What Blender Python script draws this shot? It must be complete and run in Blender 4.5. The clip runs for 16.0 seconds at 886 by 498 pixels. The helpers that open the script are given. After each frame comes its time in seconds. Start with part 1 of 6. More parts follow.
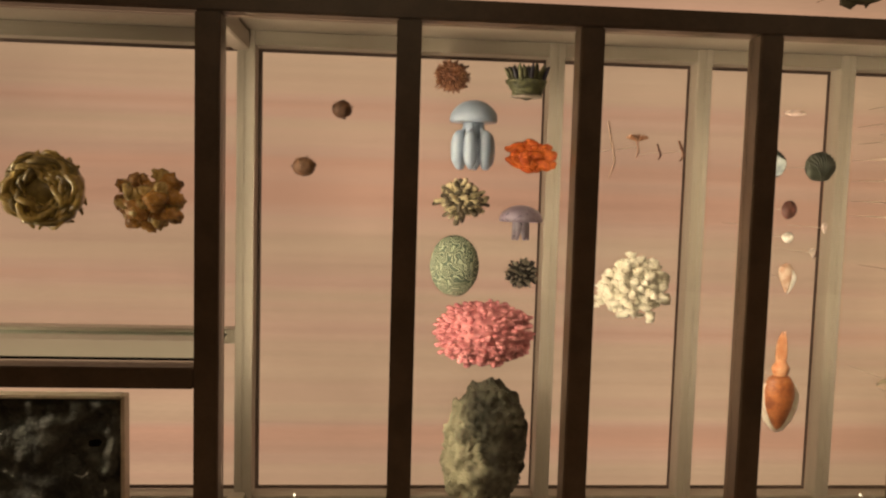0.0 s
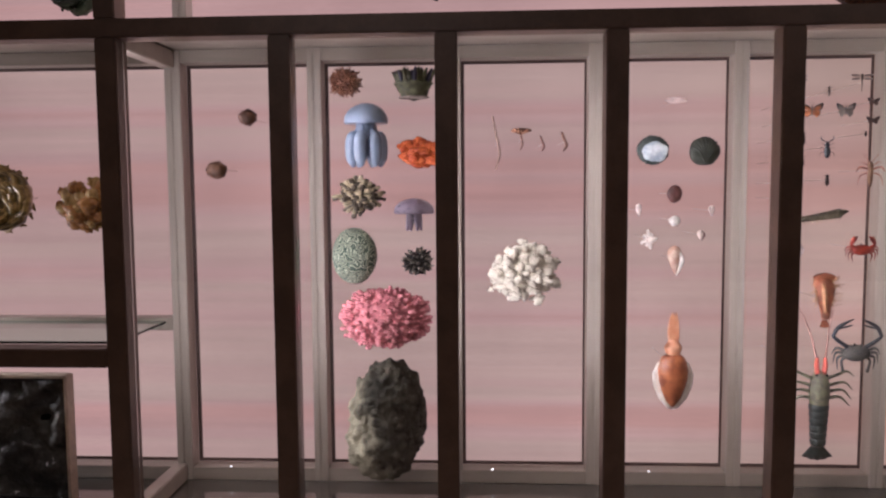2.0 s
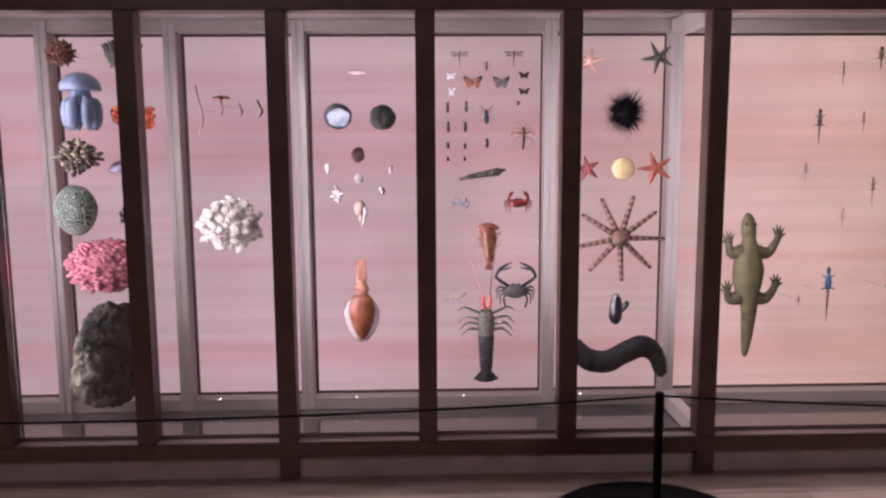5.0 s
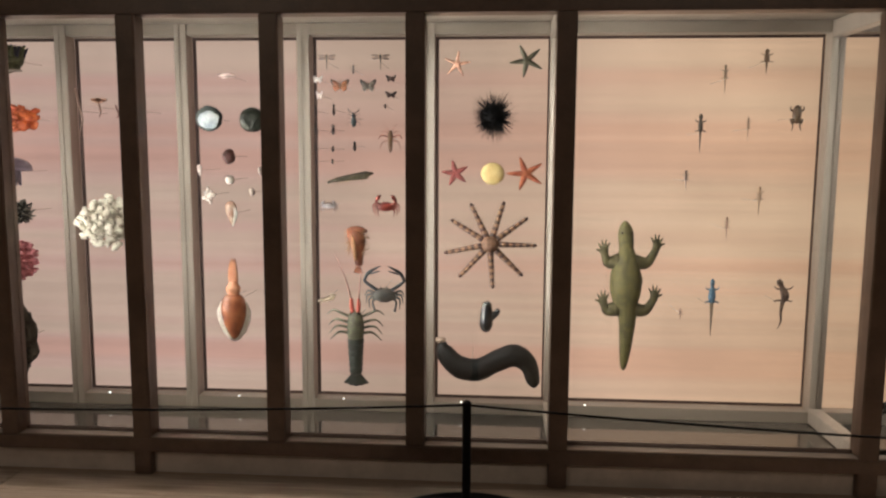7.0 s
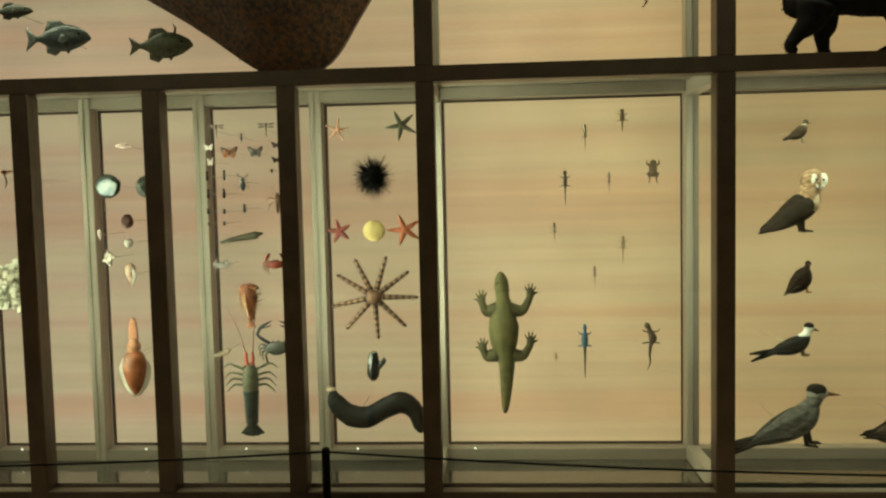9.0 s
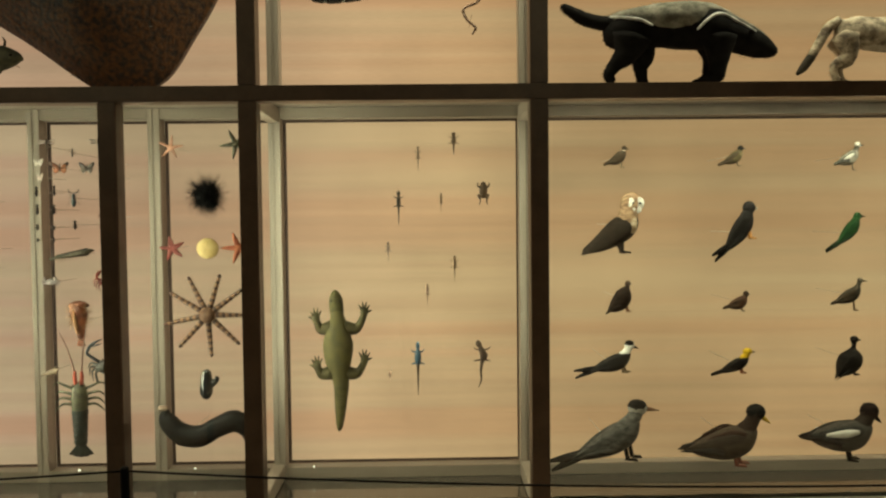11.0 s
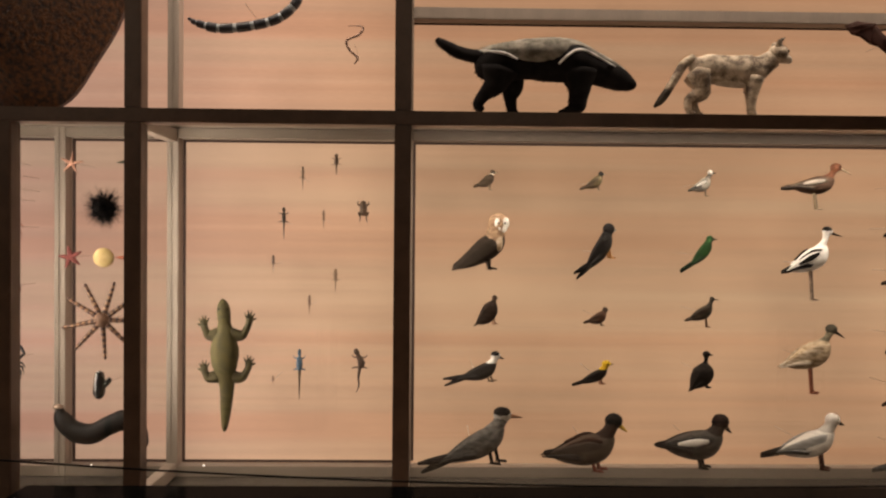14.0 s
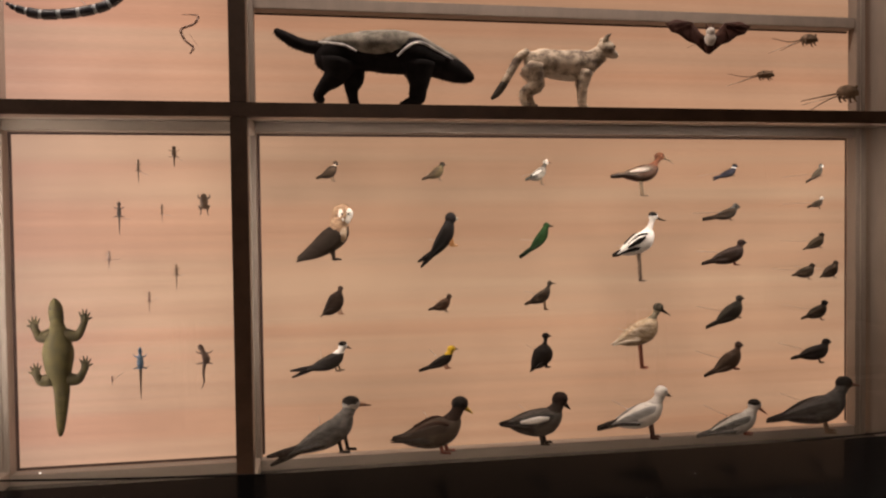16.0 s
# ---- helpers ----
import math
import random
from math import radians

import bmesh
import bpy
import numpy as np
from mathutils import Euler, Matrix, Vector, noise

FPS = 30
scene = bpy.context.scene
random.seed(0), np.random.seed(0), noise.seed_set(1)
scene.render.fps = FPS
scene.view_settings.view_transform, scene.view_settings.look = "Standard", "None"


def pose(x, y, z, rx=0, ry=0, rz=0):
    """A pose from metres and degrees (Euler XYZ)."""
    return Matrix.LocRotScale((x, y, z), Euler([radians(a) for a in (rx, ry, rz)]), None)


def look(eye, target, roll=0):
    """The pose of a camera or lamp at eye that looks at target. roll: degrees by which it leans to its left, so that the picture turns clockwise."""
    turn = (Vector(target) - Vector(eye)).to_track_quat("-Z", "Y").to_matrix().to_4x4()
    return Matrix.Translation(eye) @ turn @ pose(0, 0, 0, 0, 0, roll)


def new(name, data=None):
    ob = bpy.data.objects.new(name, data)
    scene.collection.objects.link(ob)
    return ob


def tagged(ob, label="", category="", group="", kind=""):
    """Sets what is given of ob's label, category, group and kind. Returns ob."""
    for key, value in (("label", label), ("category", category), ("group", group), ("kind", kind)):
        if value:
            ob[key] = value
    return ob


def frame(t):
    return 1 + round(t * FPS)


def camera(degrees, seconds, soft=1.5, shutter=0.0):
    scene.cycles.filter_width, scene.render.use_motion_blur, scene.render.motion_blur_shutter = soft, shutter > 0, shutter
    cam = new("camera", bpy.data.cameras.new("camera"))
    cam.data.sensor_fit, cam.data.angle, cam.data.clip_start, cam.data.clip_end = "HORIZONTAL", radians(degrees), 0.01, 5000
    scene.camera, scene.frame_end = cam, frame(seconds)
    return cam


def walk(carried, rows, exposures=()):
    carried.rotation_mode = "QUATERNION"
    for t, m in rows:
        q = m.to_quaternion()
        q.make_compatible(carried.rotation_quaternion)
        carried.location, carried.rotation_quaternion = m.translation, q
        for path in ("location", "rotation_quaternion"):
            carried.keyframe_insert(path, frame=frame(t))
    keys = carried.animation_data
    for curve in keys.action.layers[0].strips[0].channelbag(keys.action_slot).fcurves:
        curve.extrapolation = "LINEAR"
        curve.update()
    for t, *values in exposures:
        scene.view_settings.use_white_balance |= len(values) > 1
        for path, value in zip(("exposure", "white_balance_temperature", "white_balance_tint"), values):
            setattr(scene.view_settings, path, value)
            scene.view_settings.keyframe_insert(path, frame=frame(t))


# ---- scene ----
cam = camera(60.1, 16.0, soft=2.2)
METRES, EYE, TILT, LEAN, TURN = 5.0, 1.278, 0.0, 0.0, -4.1
ROWS = [
    (0.0, 0.0, 0.0, 0.0, 0.12, -4.31, -1.6),
    (0.5, 0.0343, -0.0191, -0.0006, 1.38, -3.27, -0.24),
    (1.0, 0.0747, -0.0371, 0.0006, 2.82, -4.05, -0.85),
    (1.5, 0.1247, -0.0274, -0.0002, 6.1, -4.91, -1.57),
    (2.0, 0.1523, -0.0365, -0.0006, 7.13, -4.56, 0.43),
    (2.5, 0.1825, -0.0601, -0.0032, 7.98, -7.64, -0.63),
    (3.0, 0.2158, -0.0663, 0.0006, 6.9, -5.62, 0.31),
    (3.5, 0.263, -0.0543, -0.0025, 8.28, -5.37, -1.73),
    (4.0, 0.2956, -0.0569, -0.0006, 7.68, -3.75, -0.41),
    (4.5, 0.3272, -0.0883, -0.0037, 6.88, -6.57, -0.69),
    (5.0, 0.3589, -0.1045, -0.0018, 2.5, -7.45, 0.34),
    (7.5, 0.5742, -0.0818, -0.0051, 8.75, -6.48, -0.38),
    (8.0, 0.5953, -0.1012, 0.0033, 6.63, -5.69, 0.77),
    (8.5, 0.6123, -0.1183, 0.0056, 5.55, -5.7, 1.29),
    (9.0, 0.6454, -0.1111, 0.0066, 7.48, -3.64, 1.28),
    (9.5, 0.6878, -0.1008, 0.0049, 5.5, -2.33, -1.23),
    (10.0, 0.7094, -0.103, 0.0045, 3.31, -2.37, 0.51),
    (12.5, 0.7965, -0.1502, 0.0038, 2.66, -1.93, 0.39),
    (13.0, 0.8095, -0.1664, 0.0032, 1.88, -2.6, 0.26),
    (13.5, 0.8336, -0.1645, 0.0035, 2.0, -2.21, 0.33),
    (14.0, 0.8668, -0.1564, 0.0022, 3.14, -0.82, -0.49),
    (14.5, 0.8843, -0.1571, 0.001, 1.22, -1.58, 0.38),
    (15.0, 0.8926, -0.1595, 0.0029, -1.07, -1.69, 1.13),
    (15.5, 0.9026, -0.1632, 0.0023, -2.77, -2.02, 0.82),
    (16.0, 0.9105, -0.1663, 0.0022, -5.19, -1.56, 0.69),
]
# seconds, stops, kelvin, tint: the clip's colour drifts on the way
TINTS = [
    (0.0, -0.15, 8000, 6),
    (0.5, -0.15, 7700, 12),
    (1.1, -0.12, 7500, 16),
    (1.5, -0.07, 5350, 26),
    (2.0, -0.08, 5350, 25),
    (2.5, -0.05, 5600, 22),
    (3.0, -0.10, 5800, 20),
    (3.5, -0.11, 5900, 24),
    (4.0, 0.02, 5900, 42),
    (5.0, 0.14, 5120, 38),
    (5.2, 0.14, 5120, 38),
    (7.3, 0.14, 5700, 2),
    (8.0, 0.13, 5700, -10),
    (8.5, 0.03, 6500, -32),
    (9.5, -0.02, 6500, -36),
    (10.0, -0.08, 6300, -30),
    (12.5, -0.06, 7600, -16),
    (12.8, -0.07, 7600, -14),
    (13.0, -0.01, 8000, 0),
    (13.5, -0.03, 7000, 8),
    (14.0, -0.06, 6700, 16),
    (15.0, -0.10, 6450, 22),
    (15.5, -0.03, 6200, 18),
    (16.0, -0.04, 6400, 22),
]
walk(cam, [(t, pose(0, 0, EYE, TILT, LEAN, TURN) @ pose(METRES * x, METRES * y, METRES * z, 90 + pitch, roll, yaw)) for t, x, y, z, yaw, pitch, roll in ROWS], TINTS)

# ---------------------------------------------------------------- light
world = bpy.data.worlds.new("gallery_dark")
scene.world = world
world.use_nodes = True
world.node_tree.nodes["Background"].inputs["Color"].default_value = (0.9, 0.75, 0.6, 1)
world.node_tree.nodes["Background"].inputs["Strength"].default_value = 0.03


def strip(name, eye, target, long, wide, watts, colour=(1.0, 0.86, 0.69), upright=False):
    """A slim lamp; its long side stands upright or lies level."""
    data = bpy.data.lights.new(name, "AREA")
    data.energy, data.color, data.shape = watts, colour, "RECTANGLE"
    data.size, data.size_y = (wide, long) if upright else (long, wide)
    ob = new(name, data)
    ob.matrix_world = look(eye, target)
    return ob


# slim lamps behind the mullions and under the rails of the case, and the dim gallery ceiling lights
for x in (-2.52, -0.555, 0.05, 0.62, 1.195, 1.77, 2.345, 2.925, 4.14):
    strip("case_lamp", (x + 0.014, 2.486, 1.10), (x + 0.47, 2.731, 1.10), 1.3, 0.02, 24.0 if x < -2 else (3.0 if x > 4 else (7.0 if x > 2.9 else 5.0)), upright=True)
strip("case_lamp", (5.95, 2.485, 1.788), (5.95, 2.72, 0.3), 3.2, 0.02, 23.0)
for x, n in ((-1.55, 1.8), (1.2, 3.3), (3.53, 1.1), (5.9, 3.2)):
    strip("case_lamp", (x, 2.485, 3.30), (x, 2.70, 1.9), n, 0.02, 13.0 * n)
for x, watts in ((-0.5, 46.0), (5.0, 32.0)):
    strip("gallery_light", (x, -3.2, 4.2), (x, 0.5, 0.0), 2.0, 0.6, watts, (1.0, 0.78, 0.56))


# ---------------------------------------------------------------- materials
def node_mat(name):
    m = bpy.data.materials.new(name)
    m.use_nodes = True
    nt = m.node_tree
    return m, nt, nt.nodes["Principled BSDF"]


CACHE = {}


def paint(colour, rough=0.6, metal=0.0, var=0.35, scale=30.0, bump=0.25, second=None, stretch=(1, 1, 1), coat=0.0, depth=0.004, trans=0.0, shine=0.5):
    """A surface with two scales of variation (coarse patches, fine grain) and fine relief."""
    key = (colour, rough, metal, var, scale, bump, second, stretch, coat, depth, trans, shine)
    if key in CACHE:
        return CACHE[key]
    m, nt, b = node_mat("surface")
    n, link = nt.nodes, nt.links
    tc, mp = n.new("ShaderNodeTexCoord"), n.new("ShaderNodeMapping")
    mp.inputs["Scale"].default_value = stretch
    link.new(tc.outputs["Object"], mp.inputs["Vector"])
    coarse, fine = n.new("ShaderNodeTexNoise"), n.new("ShaderNodeTexNoise")
    coarse.inputs["Scale"].default_value, fine.inputs["Scale"].default_value = scale, scale * 7
    coarse.inputs["Detail"].default_value, fine.inputs["Detail"].default_value = 4, 3
    for t in (coarse, fine):
        link.new(mp.outputs["Vector"], t.inputs["Vector"])
    ramp = n.new("ShaderNodeValToRGB")
    two = second or tuple(c * (1 - var) for c in colour)
    ramp.color_ramp.elements[0].position, ramp.color_ramp.elements[1].position = 0.36, 0.64
    ramp.color_ramp.elements[0].color, ramp.color_ramp.elements[1].color = (*two, 1), (*colour, 1)
    add = n.new("ShaderNodeMath")
    add.operation = "MULTIPLY_ADD"
    add.inputs[1].default_value, add.inputs[2].default_value = 0.35, -0.175
    link.new(fine.outputs["Fac"], add.inputs[0])
    tot = n.new("ShaderNodeMath")
    link.new(coarse.outputs["Fac"], tot.inputs[0])
    link.new(add.outputs[0], tot.inputs[1])
    link.new(tot.outputs[0], ramp.inputs["Fac"])
    link.new(ramp.outputs["Color"], b.inputs["Base Color"])
    rr = n.new("ShaderNodeMapRange")
    rr.inputs["To Min"].default_value, rr.inputs["To Max"].default_value = max(0.02, rough - 0.1), min(1, rough + 0.1)
    link.new(fine.outputs["Fac"], rr.inputs["Value"])
    link.new(rr.outputs["Result"], b.inputs["Roughness"])
    b.inputs["Metallic"].default_value = metal
    b.inputs["Coat Weight"].default_value = coat
    b.inputs["Specular IOR Level"].default_value = shine
    b.inputs["Transmission Weight"].default_value = trans
    if bump:
        bp = n.new("ShaderNodeBump")
        bp.inputs["Strength"].default_value, bp.inputs["Distance"].default_value = bump, depth
        link.new(tot.outputs[0], bp.inputs["Height"])
        link.new(bp.outputs["Normal"], b.inputs["Normal"])
    CACHE[key] = m
    return m


def screen_mat():
    """Back-lit woven scrim: warm light in soft level bands, with a fine weave."""
    m = bpy.data.materials.new("backlit_scrim")
    m.use_nodes = True
    nt = m.node_tree
    n, link = nt.nodes, nt.links
    n.remove(n["Principled BSDF"])
    tc, mp = n.new("ShaderNodeTexCoord"), n.new("ShaderNodeMapping")
    mp.inputs["Scale"].default_value = (0.05, 1, 3.2)
    link.new(tc.outputs["Object"], mp.inputs["Vector"])
    band, cloud, weave = n.new("ShaderNodeTexNoise"), n.new("ShaderNodeTexNoise"), n.new("ShaderNodeTexNoise")
    band.inputs["Scale"].default_value, band.inputs["Detail"].default_value = 2.2, 5
    link.new(mp.outputs["Vector"], band.inputs["Vector"])
    cloud.inputs["Scale"].default_value, cloud.inputs["Detail"].default_value = 1.1, 3
    link.new(tc.outputs["Object"], cloud.inputs["Vector"])
    wm = n.new("ShaderNodeMapping")
    wm.inputs["Scale"].default_value = (20, 1, 160)
    link.new(tc.outputs["Object"], wm.inputs["Vector"])
    link.new(wm.outputs["Vector"], weave.inputs["Vector"])
    weave.inputs["Scale"].default_value = 1.0
    ramp = n.new("ShaderNodeValToRGB")
    ramp.color_ramp.elements[0].position, ramp.color_ramp.elements[1].position = 0.3, 0.7
    ramp.color_ramp.elements[0].color = (0.505, 0.262, 0.136, 1)
    ramp.color_ramp.elements[1].color = (0.525, 0.325, 0.182, 1)
    link.new(band.outputs["Fac"], ramp.inputs["Fac"])
    a = n.new("ShaderNodeMapRange")
    a.inputs["From Min"].default_value, a.inputs["From Max"].default_value = 0.25, 0.75
    a.inputs["To Min"].default_value, a.inputs["To Max"].default_value = 0.82, 1.14
    link.new(cloud.outputs["Fac"], a.inputs["Value"])
    w = n.new("ShaderNodeMapRange")
    w.inputs["To Min"].default_value, w.inputs["To Max"].default_value = 0.93, 1.07
    link.new(weave.outputs["Fac"], w.inputs["Value"])
    mul = n.new("ShaderNodeMath")
    mul.operation = "MULTIPLY"
    link.new(a.outputs["Result"], mul.inputs[0])
    link.new(w.outputs["Result"], mul.inputs[1])
    em = n.new("ShaderNodeEmission")
    sep, west = n.new("ShaderNodeSeparateXYZ"), n.new("ShaderNodeMapRange")
    link.new(tc.outputs["Object"], sep.inputs["Vector"])
    west.interpolation_type = "SMOOTHSTEP"
    west.inputs["From Min"].default_value, west.inputs["From Max"].default_value = 0.8, 5.0
    west.inputs["To Min"].default_value, west.inputs["To Max"].default_value = 0.40, 0.0
    link.new(sep.outputs["X"], west.inputs["Value"])
    rose = n.new("ShaderNodeValToRGB")
    rose.color_ramp.elements[0].position, rose.color_ramp.elements[1].position = 0.36, 0.62
    rose.color_ramp.elements[0].color = (0.48, 0.265, 0.278, 1)
    rose.color_ramp.elements[1].color = (0.445, 0.318, 0.305, 1)
    mid = rose.color_ramp.elements.new(0.49)
    mid.color = (0.458, 0.290, 0.312, 1)
    link.new(band.outputs["Fac"], rose.inputs["Fac"])
    mix = n.new("ShaderNodeMix")
    mix.data_type = "RGBA"
    link.new(west.outputs["Result"], mix.inputs["Factor"])
    link.new(ramp.outputs["Color"], mix.inputs["A"])
    link.new(rose.outputs["Color"], mix.inputs["B"])
    link.new(mix.outputs["Result"], em.inputs["Color"])
    east, bright = n.new("ShaderNodeMapRange"), n.new("ShaderNodeMath")
    east.interpolation_type, bright.operation = "SMOOTHSTEP", "MULTIPLY"
    east.inputs["From Min"].default_value, east.inputs["From Max"].default_value = 3.9, 5.0
    east.inputs["To Min"].default_value, east.inputs["To Max"].default_value = 1.14, 1.07
    link.new(sep.outputs["X"], east.inputs["Value"])
    high, both = n.new("ShaderNodeMapRange"), n.new("ShaderNodeMath")
    high.inputs["From Min"].default_value, high.inputs["From Max"].default_value = 1.1, 2.6
    high.inputs["To Min"].default_value, high.inputs["To Max"].default_value = 1.0, 0.86
    both.operation = "MULTIPLY"
    link.new(sep.outputs["Z"], high.inputs["Value"])
    streak, tone, veil = n.new("ShaderNodeTexNoise"), n.new("ShaderNodeMapRange"), n.new("ShaderNodeMath")   # thin level streaks
    sm = n.new("ShaderNodeMapping")
    sm.inputs["Scale"].default_value = (0.35, 1, 19)
    link.new(tc.outputs["Object"], sm.inputs["Vector"])
    link.new(sm.outputs["Vector"], streak.inputs["Vector"])
    streak.inputs["Scale"].default_value, streak.inputs["Detail"].default_value = 1.0, 4
    tone.inputs["From Min"].default_value, tone.inputs["From Max"].default_value = 0.3, 0.7
    tone.inputs["To Min"].default_value, tone.inputs["To Max"].default_value = 0.915, 1.06
    veil.operation = "MULTIPLY"
    link.new(streak.outputs["Fac"], tone.inputs["Value"])
    link.new(mul.outputs[0], veil.inputs[0])
    link.new(tone.outputs["Result"], veil.inputs[1])
    link.new(veil.outputs[0], both.inputs[0])
    link.new(high.outputs["Result"], both.inputs[1])
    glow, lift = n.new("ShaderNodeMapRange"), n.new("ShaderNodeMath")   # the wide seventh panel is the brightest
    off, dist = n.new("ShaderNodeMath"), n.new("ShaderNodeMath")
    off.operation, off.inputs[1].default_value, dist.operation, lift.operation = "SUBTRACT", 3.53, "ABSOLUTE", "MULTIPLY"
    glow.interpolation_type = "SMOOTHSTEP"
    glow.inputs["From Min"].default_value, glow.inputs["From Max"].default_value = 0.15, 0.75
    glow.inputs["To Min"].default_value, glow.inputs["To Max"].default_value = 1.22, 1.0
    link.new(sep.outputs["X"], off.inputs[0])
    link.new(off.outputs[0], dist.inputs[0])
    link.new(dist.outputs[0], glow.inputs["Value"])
    low, sink = n.new("ShaderNodeMapRange"), n.new("ShaderNodeMath")   # the backlight weakens towards the foot of the screen
    low.inputs["From Min"].default_value, low.inputs["From Max"].default_value = 0.05, 0.8
    low.inputs["To Min"].default_value, low.inputs["To Max"].default_value = 0.93, 1.0
    sink.operation = "MULTIPLY"
    link.new(sep.outputs["Z"], low.inputs["Value"])
    link.new(both.outputs[0], sink.inputs[0])
    link.new(low.outputs["Result"], sink.inputs[1])
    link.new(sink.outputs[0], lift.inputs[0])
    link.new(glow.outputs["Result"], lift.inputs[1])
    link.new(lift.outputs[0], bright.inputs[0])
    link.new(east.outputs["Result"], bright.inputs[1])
    link.new(bright.outputs[0], em.inputs["Strength"])
    link.new(em.outputs["Emission"], n["Material Output"].inputs["Surface"])
    return m


SCREEN = screen_mat()
BRONZE = paint((0.115, 0.070, 0.046), 0.42, 0.0, 0.3, 9.0, 0.06)
ALLOY = paint((0.40, 0.35, 0.30), 0.36, 0.15, 0.12, 6.0, 0.03, None, (4, 4, 0.3))
# taupe of the end wall; on the eastern inner frame it paints in weaker light
TAUPE_AND_SHADE = paint((0.22, 0.18, 0.148), 0.42, 0.1, 0.14, 6.0, 0.03, None, (2, 2, 0.5))
RAIL = paint((0.34, 0.295, 0.25), 0.36, 0.15, 0.12, 6.0, 0.03, None, (0.3, 4, 4))
PLINTH = paint((0.55, 0.47, 0.40), 0.5, 0.0, 0.2, 5.0, 0.05)
GASKET_AND_SHADE = paint((0.075, 0.042, 0.032), 0.7, 0.0, 0.2, 20.0, 0.05)
CASEFLOOR = paint((0.20, 0.19, 0.17), 0.10, 0.75, 0.12, 3.0, 0.02)
BLACK = paint((0.005, 0.0045, 0.0045), 0.55, 0.0, 0.3, 20.0, 0.05, shine=0.04)
TABLETOP = paint((0.005, 0.005, 0.005), 0.03, 0.0, 0.2, 4.0, 0.0)
TABLETOP.node_tree.nodes["Principled BSDF"].inputs["Specular IOR Level"].default_value = 0.005
WALLDARK = paint((0.10, 0.085, 0.075), 0.85, 0.0, 0.2, 3.0, 0.1)
FLOORWOOD = paint((0.31, 0.225, 0.16), 0.30, 0.0, 0.25, 3.0, 0.05, None, (0.4, 3, 1))
PINMAT = paint((0.55, 0.44, 0.34), 0.4, 0.0, 0.2, 40.0, 0.0)


# ---------------------------------------------------------------- mesh tools
def box(bm, x0, x1, y0, y1, z0, z1, bevel=0.0):
    r = bmesh.ops.create_cube(bm, size=1.0, matrix=Matrix.LocRotScale(((x0 + x1) / 2, (y0 + y1) / 2, (z0 + z1) / 2), None, (x1 - x0, y1 - y0, z1 - z0)))
    if bevel:
        bmesh.ops.bevel(bm, geom=list({e for v in r["verts"] for e in v.link_edges}), offset=bevel, segments=2, affect="EDGES")


def part(name, bm, material, parent=None, label="", smooth=False):
    me = bpy.data.meshes.new(name)
    bmesh.ops.recalc_face_normals(bm, faces=bm.faces)
    bm.to_mesh(me)
    bm.free()
    me.materials.append(material)
    if smooth:
        me.shade_smooth()
    ob = new(name, me)
    ob.parent = parent
    if label:
        ob["label"] = label
    return ob


def slab(name, x0, x1, y0, y1, z0, z1, material, parent=None, label="", bevel=0.004):
    bm = bmesh.new()
    box(bm, x0, x1, y0, y1, z0, z1, bevel)
    return part(name, bm, material, parent, label)


# ---------------------------------------------------------------- the room
GROUND = -0.087              # the gallery floor; the case stands on short legs
X0, X1 = -2.6, 7.72          # ends of the case
tagged(slab("ceiling", -7, 12, -6, 3.3, 4.3, 4.45, WALLDARK, None, "", 0), "dark painted gallery ceiling", "ceiling", kind="structure")
tagged(slab("wall_south", -7, 12, -6.15, -6, GROUND, 4.3, WALLDARK, None, "", 0), "dark plain gallery wall", "wall", kind="structure")
tagged(slab("wall_west", -7.15, -7, -6, 3.3, GROUND, 4.3, WALLDARK, None, "", 0), "dark plain gallery wall", "wall", kind="structure")
tagged(slab("wall_east", 12, 12.15, -6, 3.3, GROUND, 4.3, WALLDARK, None, "", 0), "dark plain gallery wall", "wall", kind="structure")
tagged(slab("wall_north", -7, 12, 3.1, 3.3, GROUND, 4.3, WALLDARK, None, "", 0), "dark wall behind the display case", "wall", kind="structure")

# ---------------------------------------------------------------- the display case
case = tagged(new("display_case"), "long bronze-framed glass display case with a back-lit warm screen", "display case")
MULL = (-0.555, 0.05, 0.62, 1.195, 1.77, 2.345, 2.925, 4.14)
FRONT, BACK, TOP = 2.38, 2.91, 3.35
SCRIM, FLOORZ, BEAM = 3.0, 0.031, 1.85      # the glowing panel, the floor of the case, the underside of the shelf board
HW = 0.038
LEGS, TIES = (-0.555, 1.195, 2.925, 4.14), (-0.555, 2.925, 4.14)

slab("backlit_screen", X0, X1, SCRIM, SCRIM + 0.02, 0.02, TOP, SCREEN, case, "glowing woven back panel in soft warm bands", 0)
for x in MULL:
    slab("mullion", x - HW, x + HW, FRONT, FRONT + 0.09, GROUND if x in LEGS else 0.074, 1.798, BRONZE, case)
for x in (X0 + HW, -0.555, 2.925, 4.14, X1 - HW):
    slab("upper_mullion", x - HW, x + HW, FRONT, FRONT + 0.09, 1.863, TOP, BRONZE, case)
slab("end_mullion", X0, X0 + 2 * HW, FRONT, FRONT + 0.09, GROUND, 1.798, BRONZE, case)
slab("end_mullion", X1 - 2 * HW, X1, FRONT, FRONT + 0.09, GROUND, 1.798, BRONZE, case)
slab("front_rail", X0, X1, FRONT - 0.003, FRONT + 0.09, 1.798, 1.863, BRONZE, case)
slab("front_rail", X0, X1, FRONT - 0.003, FRONT + 0.09, TOP, TOP + 0.08, BRONZE, case)
slab("top_board", X0, X1, FRONT, SCRIM + 0.02, TOP + 0.08, TOP + 0.1, BRONZE, case)
